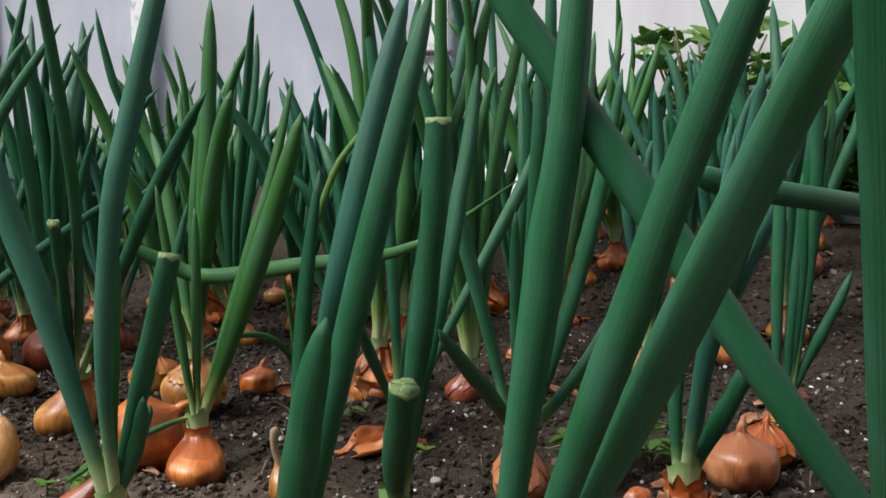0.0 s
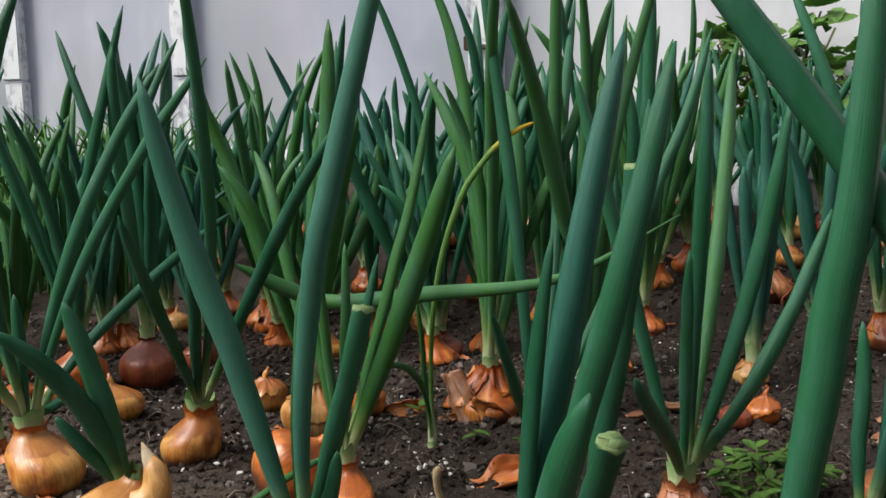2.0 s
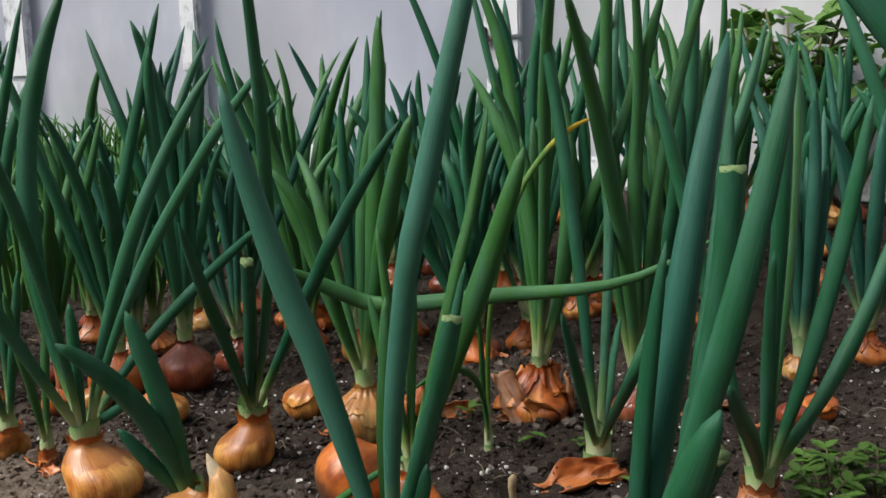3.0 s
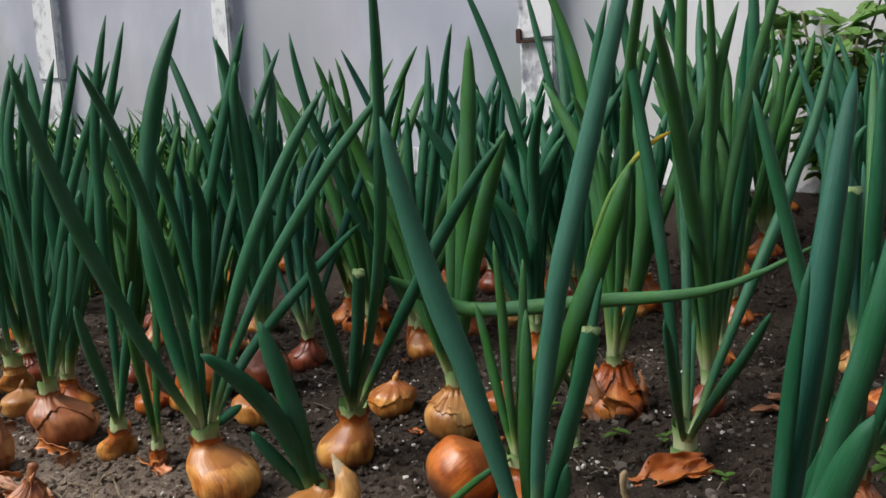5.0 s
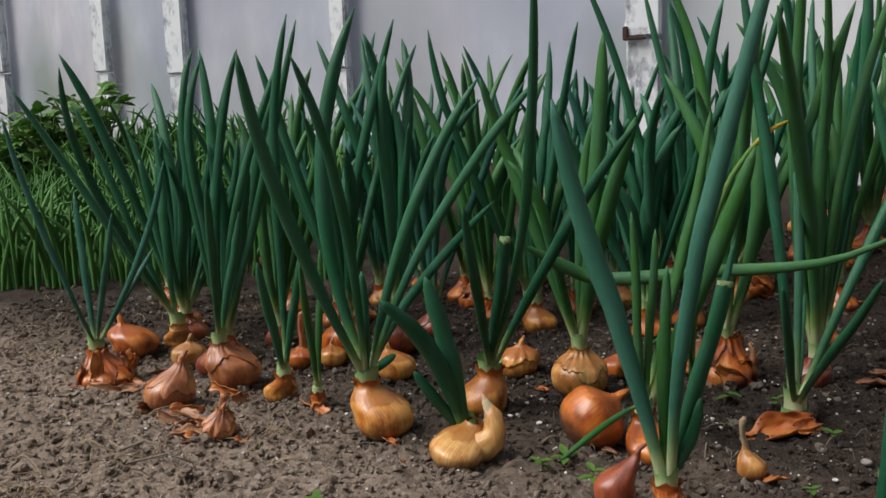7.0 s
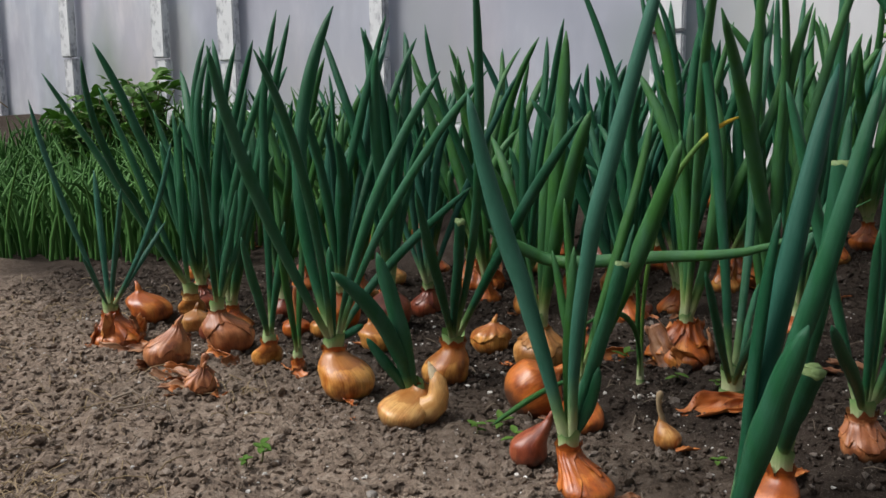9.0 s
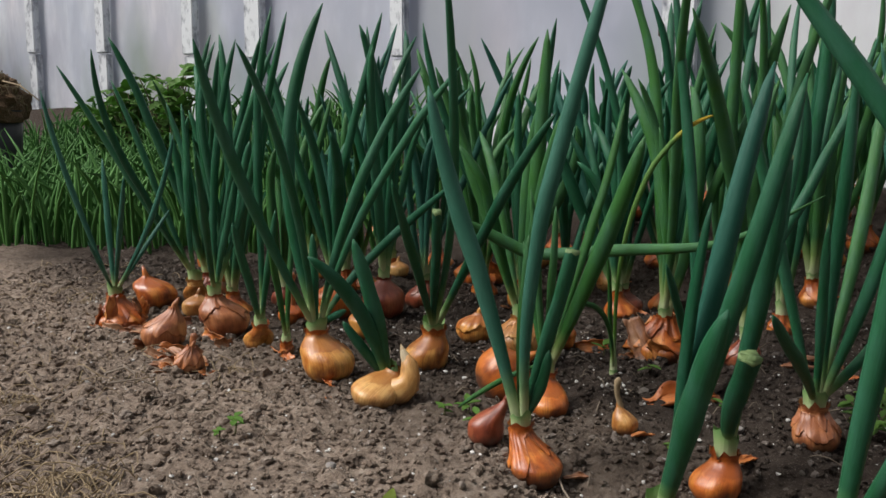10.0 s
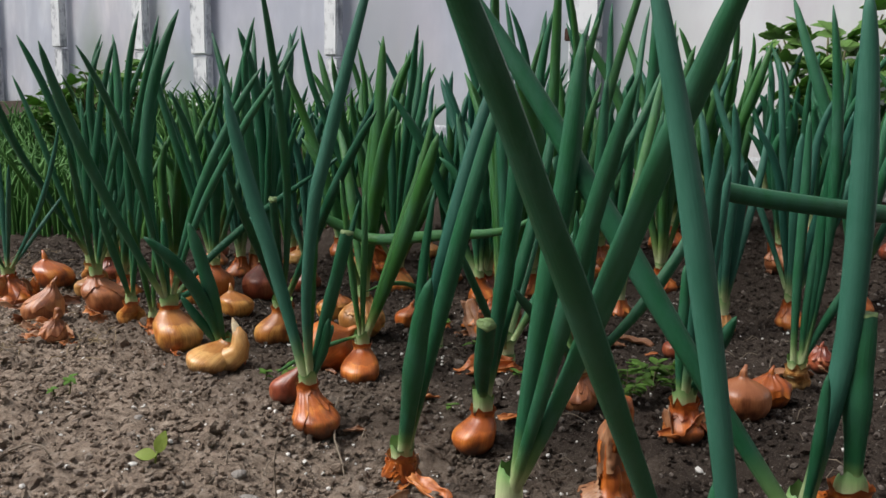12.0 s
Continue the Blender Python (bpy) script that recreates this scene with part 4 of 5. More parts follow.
# ---- onions further back, each on its own bulb ----
BACK = [
    # x, y, height, leaves, bulb radius, skin, crumple
    (-0.437, 0.985, 0.36, 6, 0.032, "red", 0.03), (-0.359, 1.289, 0.38, 7, 0.036, "orange", 0.25),
    (-0.137, 1.238, 0.34, 6, 0.024, "pale", 0.10), (-0.113, 1.064, 0.26, 4, 0.025, "orange", 0.10),
    (-0.046, 0.862, 0.38, 7, 0.034, "orange", 0.34), (0.060, 1.250, 0.40, 7, 0.033, "orange", 0.20),
    (-0.241, 1.424, 0.38, 7, 0.026, "orange", 0.15), (0.252, 1.449, 0.34, 6, 0.020, "orange", 0.10),
    (-0.492, 0.932, 0.34, 5, 0.030, "orange", 0.05), (-0.152, 1.500, 0.36, 6, 0.034, "orange", 0.20),
    (0.265, 1.331, 0.30, 5, 0.026, "orange", 0.10), (0.447, 1.402, 0.30, 5, 0.026, "pale", 0.15),
    (0.103, 1.011, 0.40, 6, 0.018, "orange", 0.15), (0.045, 0.846, 0.40, 6, 0.020, "red", 0.12),
    (0.240, 0.955, 0.30, 5, 0.018, "pale", 0.15), (0.342, 1.205, 0.32, 5, 0.026, "paper", 0.20),
    (-0.208, 0.790, 0.30, 4, 0.028, "pale", 0.16), (-0.655, 0.942, 0.34, 5, 0.022, "orange", 0.10),
    (-0.560, 1.150, 0.38, 6, 0.025, "orange", 0.10), (-0.660, 1.240, 0.36, 6, 0.025, "orange", 0.10),
    (-0.470, 1.400, 0.38, 6, 0.026, "orange", 0.10), (-0.040, 1.120, 0.40, 6, 0.024, "orange", 0.12),
    (0.160, 1.150, 0.36, 6, 0.022, "orange", 0.12), (-0.260, 1.110, 0.34, 5, 0.024, "gold", 0.05),
    (0.420, 1.050, 0.36, 6, 0.024, "orange", 0.12), (0.520, 1.230, 0.34, 6, 0.022, "red", 0.10), (0.330, 1.000, 0.32, 5, 0.022, "orange", 0.15),
    (0.620, 1.120, 0.36, 6, 0.024, "orange", 0.08), (0.180, 1.330, 0.34, 6, 0.022, "orange", 0.12), (0.400, 1.300, 0.30, 5, 0.020, "gold", 0.08),
    (0.700, 1.330, 0.30, 6, 0.022, "orange", 0.10), (-0.330, 1.170, 0.34, 5, 0.022, "orange", 0.10), (-0.060, 1.330, 0.34, 6, 0.024, "orange", 0.15),
    (0.350, 1.500, 0.26, 5, 0.020, "orange", 0.10), (0.500, 1.420, 0.26, 5, 0.020, "red", 0.10), (0.620, 1.450, 0.24, 5, 0.018, "orange", 0.10),
    (0.780, 1.420, 0.26, 5, 0.020, "orange", 0.10), (0.560, 1.320, 0.30, 5, 0.020, "gold", 0.08), (0.300, 1.560, 0.24, 4, 0.018, "orange", 0.10),
    (-0.800, 1.130, 0.34, 6, 0.022, "orange", 0.08), (-0.900, 1.300, 0.34, 6, 0.022, "orange", 0.08),
]
for i, (x, y, h, n, r, skin, cr) in enumerate(BACK):
    wild_onion(300 + i, x, y, h * (1.04 if y < 1.16 else 0.92), n + 2, 0.17, 0.0140, r, skin, "fresh" if i % 3 == 1 else "blue" if i % 4 == 2 else "", cr)
rng = random.Random(78)
for i in range(15):
    x, y = -0.78 + 0.070 * i + rng.uniform(-0.03, 0.03), rng.uniform(1.02, 1.38)
    wild_onion(360 + i, x, y, rng.uniform(0.26, 0.34), rng.choice((5, 6, 7)), 0.15, 0.0135, rng.uniform(0.018, 0.027), rng.choice(("orange", "orange", "gold", "red")), rng.choice(("", "fresh", "blue")), 0.12)
rng = random.Random(77)
for row in range(2):
    for col in range(9):
        x = -1.0 + col * 0.165 + rng.uniform(-0.05, 0.05) + 0.07 * row
        y = 1.50 + row * 0.14 - 0.25 * (x + 0.3) + rng.uniform(-0.05, 0.05)
        if y < wall_y(x) - 0.15 and x < 0.30:
            wild_onion(400 + row * 20 + col, x, y, rng.uniform(0.20, 0.29), rng.choice((5, 6, 7)), 0.13, 0.0130, 0.02, rng.choice(("orange", "gold", "red")))


# ---- loose bulbs lying in the bed ----
def loose_bulb(seed, x, y, r, skin, label, crumple=0.03, tall=1.75, tilt=(0, 0)):
    rng = random.Random(seed)
    e = thing("onion_bulb", x, y, ground_z(x, y))
    b = bulb_mesh(rng, r, r * tall, r * 0.17, crumple, SKINS[skin], "bulb", e, (tilt[0] * r, tilt[1] * r), sink=rng.uniform(0.10, 0.18), full=1.9 if tall < 1.8 else 1.32, coats=2 if crumple >= 0.1 else 1 if crumple > 0.055 else 0, coat_mat=SKIN_PAPER if skin == "paper" else None)
    BULBS.append((x, y, r))
    top = b.data.vertices[len(b.data.vertices) - 1].co.z
    v, uv, f = tube([Vector((tilt[0] * r, tilt[1] * r, top - r * 0.1)), Vector((tilt[0] * r * 1.1, tilt[1] * r * 1.1, top + r * 0.15)),
                     Vector((tilt[0] * r * 1.4 + 0.002, tilt[1] * r * 1.2, top + r * 0.45))], [r * 0.17, r * 0.13, r * 0.05], 9)
    mesh_object("dry_tip", v, f, SKINS[skin], uv, True, e)
    return tagged(e, label, "onion bulb", "loose onion bulbs")


LOOSE = [
    (-0.207, 0.650, 0.0300, "orange", "shiny round orange onion bulb on the soil", 0.0, 1.6, (0, 0)),
    (-0.191, 0.516, 0.0155, "red", "small pointed reddish onion bulb in the soil", 0.0, 2.6, (1.1, 0.2)),
    (-0.277, 0.868, 0.0240, "gold", "brown onion bulb with loose cracked skin", 0.10, 1.45, (0.2, 0)),
    (-0.512, 1.290, 0.0190, "pale", "whitish dirty onion bulb on the soil", 0.03, 1.6, (0, 0)),
    (-0.167, 0.852, 0.0175, "orange", "small orange onion bulb half buried", 0.05, 1.7, (0.3, 0)),
    (-0.079, 0.582, 0.0115, "pale", "tiny pale onion set with a dry shoot", 0.05, 2.3, (-0.5, 0.1)),
    (0.232, 0.612, 0.0262, "paper", "round tan onion bulb with netted skin", 0.02, 1.45, (0, 0)),
    (0.335, 0.800, 0.0150, "red", "brown crumpled onion bulb in the soil", 0.25, 1.8, (0, 0)),
    (0.262, 0.650, 0.0197, "orange", "orange onion bulb with loose skin", 0.20, 1.6, (0, 0)),
    (-0.790, 0.958, 0.0300, "orange", "shiny orange onion bulb lying on its side", 0.04, 1.3, (-0.6, 0)),
    (-0.641, 0.740, 0.0266, "paper", "dull pinkish onion bulb with dusty skin", 0.06, 1.9, (0.5, 0.2)),
    (-0.697, 0.915, 0.0220, "pale", "pale brown onion bulb among others", 0.03, 1.5, (0.1, 0)),
    (-0.650, 0.876, 0.0190, "red", "dark reddish onion bulb with a dry stalk", 0.05, 1.9, (0.2, 0)),
    (-0.544, 0.639, 0.0150, "paper", "withered brown onion with torn skin", 0.35, 2.0, (0.3, 0)),
    (-0.543, 0.898, 0.0175, "orange", "small orange onion bulb between the stalks", 0.08, 1.5, (0, 0)),
    (-0.417, 0.858, 0.0228, "gold", "tan onion bulb beside leafy onions", 0.02, 1.6, (-0.4, 0)),
    (-0.504, 0.897, 0.0173, "gold", "little golden onion bulb in the soil", 0.03, 1.5, (0, 0)),
    (-0.266, 1.358, 0.0190, "pale", "yellowish onion bulb in the back rows", 0.02, 1.5, (0, 0)),
    (0.175, 0.801, 0.0140, "red", "small red onion bulb beside onion stalks", 0.05, 1.6, (0, 0)),
    (0.204, 0.818, 0.0166, "orange", "orange onion bulb with a pale top", 0.10, 1.6, (0.2, 0)),
    (0.476, 1.520, 0.0280, "paper", "dull brown onion bulb by the wall", 0.12, 1.6, (0, 0)),
]
STALKS = {14: (0.004, -0.002, 0.055, SKIN_PAPER), 5: (-0.004, 0.0, 0.040, STRAW), 13: (0.004, 0.002, 0.03, SKIN_PAPER)}
for i, (x, y, r, skin, label, cr, tall, tilt) in enumerate(LOOSE):
    e = loose_bulb(600 + i, x, y, r, skin, label, cr, tall, tilt)
    if i == 0:
        e.matrix_basis = pose(x - 0.008, y, ground_z(x, y) + 0.010, -12, 52, 0)
    if i in STALKS:
        dx, dy, hh, mat = STALKS[i]
        z0 = r * 0.9
        pts = [Vector((tilt[0] * r * 0.6 + dx * q + 0.0016 * math.sin(q * 7), tilt[1] * r * 0.6 + dy * q, z0 + hh * q)) for q in (0, 0.2, 0.4, 0.6, 0.8, 0.93, 1.0)]
        v, uv, f = tube(pts, [r * q * 0.3 for q in (1.0, 0.85, 0.75, 0.7, 0.8, 1.0, 0.35)], 9, 0.6)
        mesh_object("dry_stalk", v, f, mat, uv, True, e, "dry withered stalk")


# ---- split bulb lying on its side, with the old neck bent up ----
def split_onion(x, y):
    e = thing("split_onion", x, y, ground_z(x, y))
    b = bulb_mesh(random.Random(9), 0.0225, 0.030, 0.009, 0.03, SKIN_PALE, "bulb", e, (0.010, 0.022), sink=0.27, coats=0)
    b.matrix_basis = pose(-0.012, -0.012, 0.002, 0, 14, 0)
    rng = random.Random(19)
    v, uv, f = tube([Vector(p) for p in ((0.000, -0.006, 0.006), (0.012, -0.004, 0.010), (0.021, -0.002, 0.017), (0.0235, 0, 0.026), (0.021, 0.002, 0.036), (0.017, 0.003, 0.044))],
                    [0.0140, 0.0140, 0.0120, 0.0100, 0.0078, 0.0048], 18, 0.75)
    v = [p * 1.0 + Vector((1, 1, 0)) * 0.0030 * noise.noise(p * 160) for p in v]
    mesh_object("bent_neck", v, f, SKIN_PALE, [(a, 0.1 + 0.5 * q) for a, q in uv], True, e, "bent papery neck")
    v, uv, f = tube([Vector(p) for p in ((0.0195, 0.001, 0.038), (0.0170, 0.002, 0.044), (0.0145, 0.003, 0.049), (0.0120, 0.004, 0.055))], [0.0052, 0.0046, 0.0030, 0.0004], 14, 0.5)
    mesh_object("dry_tip", v, f, CREAM, uv, True, e, "pale cream torn tip of the neck")
    return tagged(e, "split pale golden onion bulb lying on soil", "onion bulb", "loose onion bulbs")


split_onion(-0.307, 0.606)
BULBS.append((-0.324, 0.600, 0.022))


# ---- the dried neck of an onion, standing on its torn foot ----
def dry_neck(x, y, height, r):
    e = thing("dry_onion_neck", x, y, ground_z(x, y) - 0.004)
    steps = [(0.0, 2.3), (0.10, 2.0), (0.18, 1.35), (0.28, 1.1), (0.45, 1.0), (0.62, 1.02), (0.78, 0.98), (0.90, 0.85), (0.97, 0.62), (1.0, 0.3)]
    qs = [k / 44 for k in range(45)]
    wide = [float(np.interp(q, [a for a, _ in steps], [w for _, w in steps])) for q in qs]
    for name, grow, mat in (("core", 1.0, SKIN_ORANGE), ("outer_skin", 1.16, SCRAP_BROWN)):
        n = 45 if name == "core" else 34
        path = [Vector((0.006 * q + 0.003 * math.sin(q * 9), 0.003 * q, height * q)) for q in qs[:n]]
        v, uv, f = tube(path, [r * w * grow for w in wide[:n]], 40, 0.85, close=name == "core")
        v = [p + Vector((p.x, p.y, 0)).normalized() * (0.0034 * noise.noise(Vector((p.x * 260, p.y * 260, p.z * 22)) + Vector((grow * 9, 0, 0))) + 0.0012 * noise.noise(p * 300)) for p in v]
        if name != "core":
            f = [g for g in f if noise.noise(Vector((v[g[0]].x * 90, v[g[0]].y * 90, v[g[0]].z * 35))) > 0.02]
        mesh_object(name, v, f, mat, [(a, 0.1 + 0.55 * q) for a, q in uv], True, e)
    return tagged(e, "tall dried orange onion neck with torn skin", "onion neck")


dry_neck(0.117, 0.425, 0.088, 0.0095)


# ---- stones and twigs ----
def stone(seed, x, y, size, squash, mat, label):
    bm = bmesh.new()
    bmesh.ops.create_icosphere(bm, subdivisions=3, radius=size)
    for vv in bm.verts:
        p = vv.co.copy()
        k = 1 + 0.28 * noise.noise(p / size * 0.9 + Vector((seed, 0, 0))) + 0.10 * noise.noise(p / size * 3 + Vector((0, seed, 0)))
        vv.co = Vector((p.x * k * 1.2, p.y * k, p.z * k * squash))
    ob = part("stone", bm, mat, None)
    ob.matrix_basis = pose(x, y, ground_z(x, y) + size * squash * 0.45, 0, 0, seed * 40)
    return tagged(ob, label, "stone", "stones in the soil")


for i, (x, y, size, squash) in enumerate(((-0.138, 0.329, 0.0085, 0.5), (-0.16, 0.36, 0.005, 0.7), (-0.30, 0.44, 0.004, 0.7), (0.02, 0.62, 0.004, 0.7))):
    stone(i, x, y, size, squash, STONE, "pale rough stone lying in the soil")
for i, (x, y, size, squash) in enumerate(((-0.361, 0.336, 0.0050, 0.45), (-0.242, 0.342, 0.0045, 0.5), (-0.419, 0.281, 0.0040, 0.7), (-0.445, 0.287, 0.0028, 0.7))):
    stone(20 + i, x, y, size, squash, PERLITE, "small white lump of grit on the soil")
stone(9, -0.082, 0.364, 0.0075, 0.8, CLOD, "round dark clod of earth on the soil")


def twig(pts, r, label):
    base = Vector((pts[0][0], pts[0][1], ground_z(pts[0][0], pts[0][1])))
    v, uv, f = tube([Vector((px, py, ground_z(px, py) + pz)) - base for px, py, pz in pts], [r * q for q in np.linspace(1.0, 0.5, len(pts))], 7)
    ob = mesh_object("twig", v, f, ROOT, uv)
    ob.location = base
    return tagged(ob, label, "twig", "twigs on the soil")


twig([(-0.145, 0.535, 0.004), (-0.135, 0.50, 0.010), (-0.118, 0.455, 0.010), (-0.100, 0.425, 0.006), (-0.090, 0.404, 0.003)], 0.0011, "thin grey curved twig on the soil")
twig([(-0.108, 0.312, -0.004), (-0.107, 0.312, 0.022), (-0.109, 0.313, 0.046), (-0.106, 0.314, 0.066)], 0.0009, "thin dark stalk standing in the soil")
twig([(-0.62, 0.60, 0.004), (-0.60, 0.605, 0.012), (-0.585, 0.60, 0.010), (-0.575, 0.585, 0.003)], 0.0014, "pale curled root on the soil")
twig([(-0.60, 0.575, 0.004), (-0.57, 0.585, 0.009), (-0.545, 0.58, 0.004)], 0.0012, "pale curled root on the soil")
twig([(-0.35, 0.338, 0.004), (-0.338, 0.346, 0.009), (-0.325, 0.347, 0.008), (-0.314, 0.340, 0.004)], 0.0010, "pale curled root on the soil")
twig([(-0.245, 0.64, 0.003), (-0.238, 0.635, 0.010), (-0.232, 0.642, 0.006), (-0.240, 0.65, 0.003)], 0.0012, "little white curled root on the soil")


# ---- dry skins ----
def skin_scrap(seed, x, y, size, turn, tilt=(0, 0), mat=SCRAP_ORANGE, label="curled scrap of orange onion skin on the soil", lift=0.0):
    s = torn_skin(random.Random(seed), size, "onion_skin", None, mat, 1.9)
    s.matrix_basis = pose(x, y, ground_z(x, y) + 0.002 + lift, tilt[0], tilt[1], turn)
    return tagged(s, label, "dry onion skin", "dry onion skins")


for i, (x, y, size, turn, tx, ty) in enumerate([
    (-0.030, 0.685, 0.032, 12, 20, -12), (-0.005, 0.690, 0.020, 40, 35, 10), (-0.575, 0.650, 0.020, 30, 10, 10), (-0.60, 0.70, 0.018, -20, -10, 10),
    (-0.545, 0.655, 0.015, 80, 40, 0), (0.10, 0.83, 0.018, 10, 0, 0), (0.13, 0.86, 0.022, -15, 0, 10), (-0.02, 0.40, 0.020, -25, 0, 15),
    (-0.035, 0.372, 0.016, 70, 30, 0), (-0.112, 0.49, 0.010, 20, 0, 0), (0.02, 0.55, 0.012, 50, 10, 0), (0.30, 0.76, 0.02, 20, 0, 0),
    (-0.565, 0.665, 0.014, 10, 25, 10), (-0.59, 0.675, 0.016, 60, -15, 20), (-0.555, 0.68, 0.018, -40, 50, 0), (-0.62, 0.69, 0.012, 15, 60, 30),
    (-0.61, 0.715, 0.018, 25, 65, 15), (-0.655, 0.725, 0.020, 70, 60, 20), (-0.70, 0.86, 0.022, 15, 65, 0), (-0.60, 0.79, 0.022, -20, 70, 10),
     (-0.745, 0.79, 0.020, 5, 50, 10), (-0.765, 0.815, 0.022, -25, 60, 0), (-0.56, 0.625, 0.014, 10, 20, 40), (-0.67, 0.80, 0.018, 55, 60, 0),
    (-0.72, 0.80, 0.018, 30, 20, 0), (-0.73, 0.82, 0.022, -10, 10, 10), (-0.57, 0.76, 0.016, 80, 60, 10), (0.33, 0.80, 0.024, -30, 10, 10), (-0.13, 0.86, 0.02, 10, 60, 0), (0.18, 0.60, 0.012, 0, 0, 0),
]):
    skin_scrap(700 + i, x, y, size, turn, (tx, ty), SCRAP_ORANGE if i < 2 or i % 3 == 1 else SCRAP_BROWN,
               "curled scrap of orange onion skin on the soil" if i < 2 or i % 3 == 1 else "brown papery onion skin lying on the soil")


rng = random.Random(31)
for i in range(60):
    bx, by, br = rng.choice(BULBS)
    a = rng.uniform(0, 6.28)
    x, y = bx + math.cos(a) * br * rng.uniform(1.0, 1.9), by + math.sin(a) * br * rng.uniform(1.0, 1.9)
    if y > 0.55:
        skin_scrap(760 + i, x, y, rng.uniform(0.006, 0.014), rng.uniform(0, 360), (rng.uniform(-20, 30), rng.uniform(-20, 20)), SCRAP_ORANGE if i % 2 else SCRAP_BROWN,
                   "little torn orange onion skin on the soil" if i % 2 else "little brown onion skin on the soil")


# ---- broken leaves that lie across the others ----
def fallen_leaf(seed, pts, width, label, mat=LEAF, blunt=False):
    e = thing("fallen_leaf", *pts[0])
    base = Vector(pts[0])
    ctrl = [Vector(p) - base for p in pts]
    path, n = [], 22
    for i in range(n + 1):
        s = i / n * (len(ctrl) - 1)
        k = min(int(s), len(ctrl) - 2)
        u = s - k
        p0, p1, p2, p3 = ctrl[max(k - 1, 0)], ctrl[k], ctrl[k + 1], ctrl[min(k + 2, len(ctrl) - 1)]
        path.append(0.5 * ((2 * p1) + (p2 - p0) * u + (2 * p0 - 5 * p1 + 4 * p2 - p3) * u * u + (3 * p1 - p0 - 3 * p2 + p3) * u ** 3))
    radii = [width / 2 * min(1, 0.25 + 5 * i / n) * (1 if blunt else max(0.08, 1 - max(0, (i / n - 0.5) / 0.5) ** 1.5)) for i in range(n + 1)]
    v, uv, f = tube(path, radii, 10, 0.7)
    mesh_object("blade", v, f, mat, [(a, 0.2 + 0.8 * b) for a, b in uv], True, e)
    return tagged(e, label, "onion leaf", "broken onion leaves")


fallen_leaf(750, [(-0.259, 0.74, 0.166), (-0.22, 0.755, 0.143), (-0.181, 0.755, 0.131), (-0.09, 0.70, 0.146), (0.001, 0.648, 0.163), (0.077, 0.602, 0.211)], 0.0135,
            "bent green onion leaf lying across other stalks", LEAF_FRESH)
fallen_leaf(751, [(0.196, 0.60, 0.214), (0.225, 0.62, 0.207), (0.30, 0.66, 0.196), (0.42, 0.75, 0.180)], 0.018, "thick broken onion leaf lying level", LEAF, True)
fallen_leaf(752, [(-0.60, 1.16, 0.225), (-0.52, 1.18, 0.205), (-0.46, 1.20, 0.192)], 0.010, "pale bent onion leaf in the back rows", LEAF_BLUE, True)


# ---- weeds and seedlings ----
def leaflet(length, width, mat, parent, m, fold=0.25, teeth=0, name="leaf"):
    """A pointed leaf blade, folded along its midrib, with a toothed edge if wanted."""
    n = 8
    verts, faces = [], []
    for i in range(n + 1):
        s = i / n
        w = width * math.sin(math.pi * min(1, s * 0.93 + 0.05)) ** 0.8 * (1 - 0.25 * s)
        if teeth:
            w *= 1 + (0.16 if i % 2 else -0.12)
        z = -0.18 * length * s * s
        verts += [(s * length, w / 2, z + fold * w / 2), (s * length, 0, z), (s * length, -w / 2, z + fold * w / 2)]
    for i in range(n):
        a = i * 3
        faces += [(a, a + 1, a + 4, a + 3), (a + 1, a + 2, a + 5, a + 4)]
    k = len(verts)
    verts += [(x, y, z - 0.0006) for x, y, z in verts]
    faces += [tuple(k + q for q in reversed(f)) for f in faces]
    ob = mesh_object(name, verts, faces, mat, None, True, parent)
    ob.matrix_basis = m
    return ob


def seedling(seed, x, y, h, size, count=4, mat=None):
    rng = random.Random(seed)
    e = thing("seedling", x, y, ground_z(x, y) - 0.002)
    v, _, f = tube([Vector((0, 0, 0)), Vector((0.001, 0.001, h * 0.5)), Vector((0, 0.002, h))], [0.0009, 0.0008, 0.0006], 6)
    mesh_object("stem", v, f, STEM, None, True, e)
    for k in range(count):
        leaflet(size * rng.uniform(0.7, 1.1), size * 0.55, mat or WEED, e, pose(0, 0, h * (1 - 0.25 * (k // 2)), 0, rng.uniform(-35, 5), k * 360 / min(count, 4) + rng.uniform(-30, 30)))
    return tagged(e, "small bright green weed seedling in the soil", "seedling", "weed seedlings")


for i, (x, y, h, s, n) in enumerate([
    (-0.411, 0.492, 0.016, 0.013, 5), (-0.419, 0.477, 0.008, 0.009, 4), (-0.205, 0.545, 0.018, 0.013, 4),
    (-0.245, 0.585, 0.010, 0.012, 5), (-0.225, 0.60, 0.010, 0.014, 4), (-0.06, 0.77, 0.012, 0.014, 4), (-0.02, 0.75, 0.012, 0.013, 4),
    (-0.115, 0.84, 0.014, 0.015, 4), (-0.025, 0.86, 0.012, 0.013, 4), (0.01, 0.67, 0.008, 0.012, 3), (-0.04, 0.56, 0.006, 0.010, 3),
    (0.15, 0.70, 0.015, 0.018, 4), (-0.68, 0.80, 0.012, 0.016, 5),
]):
    seedling(800 + i, x, y, h, s, n)


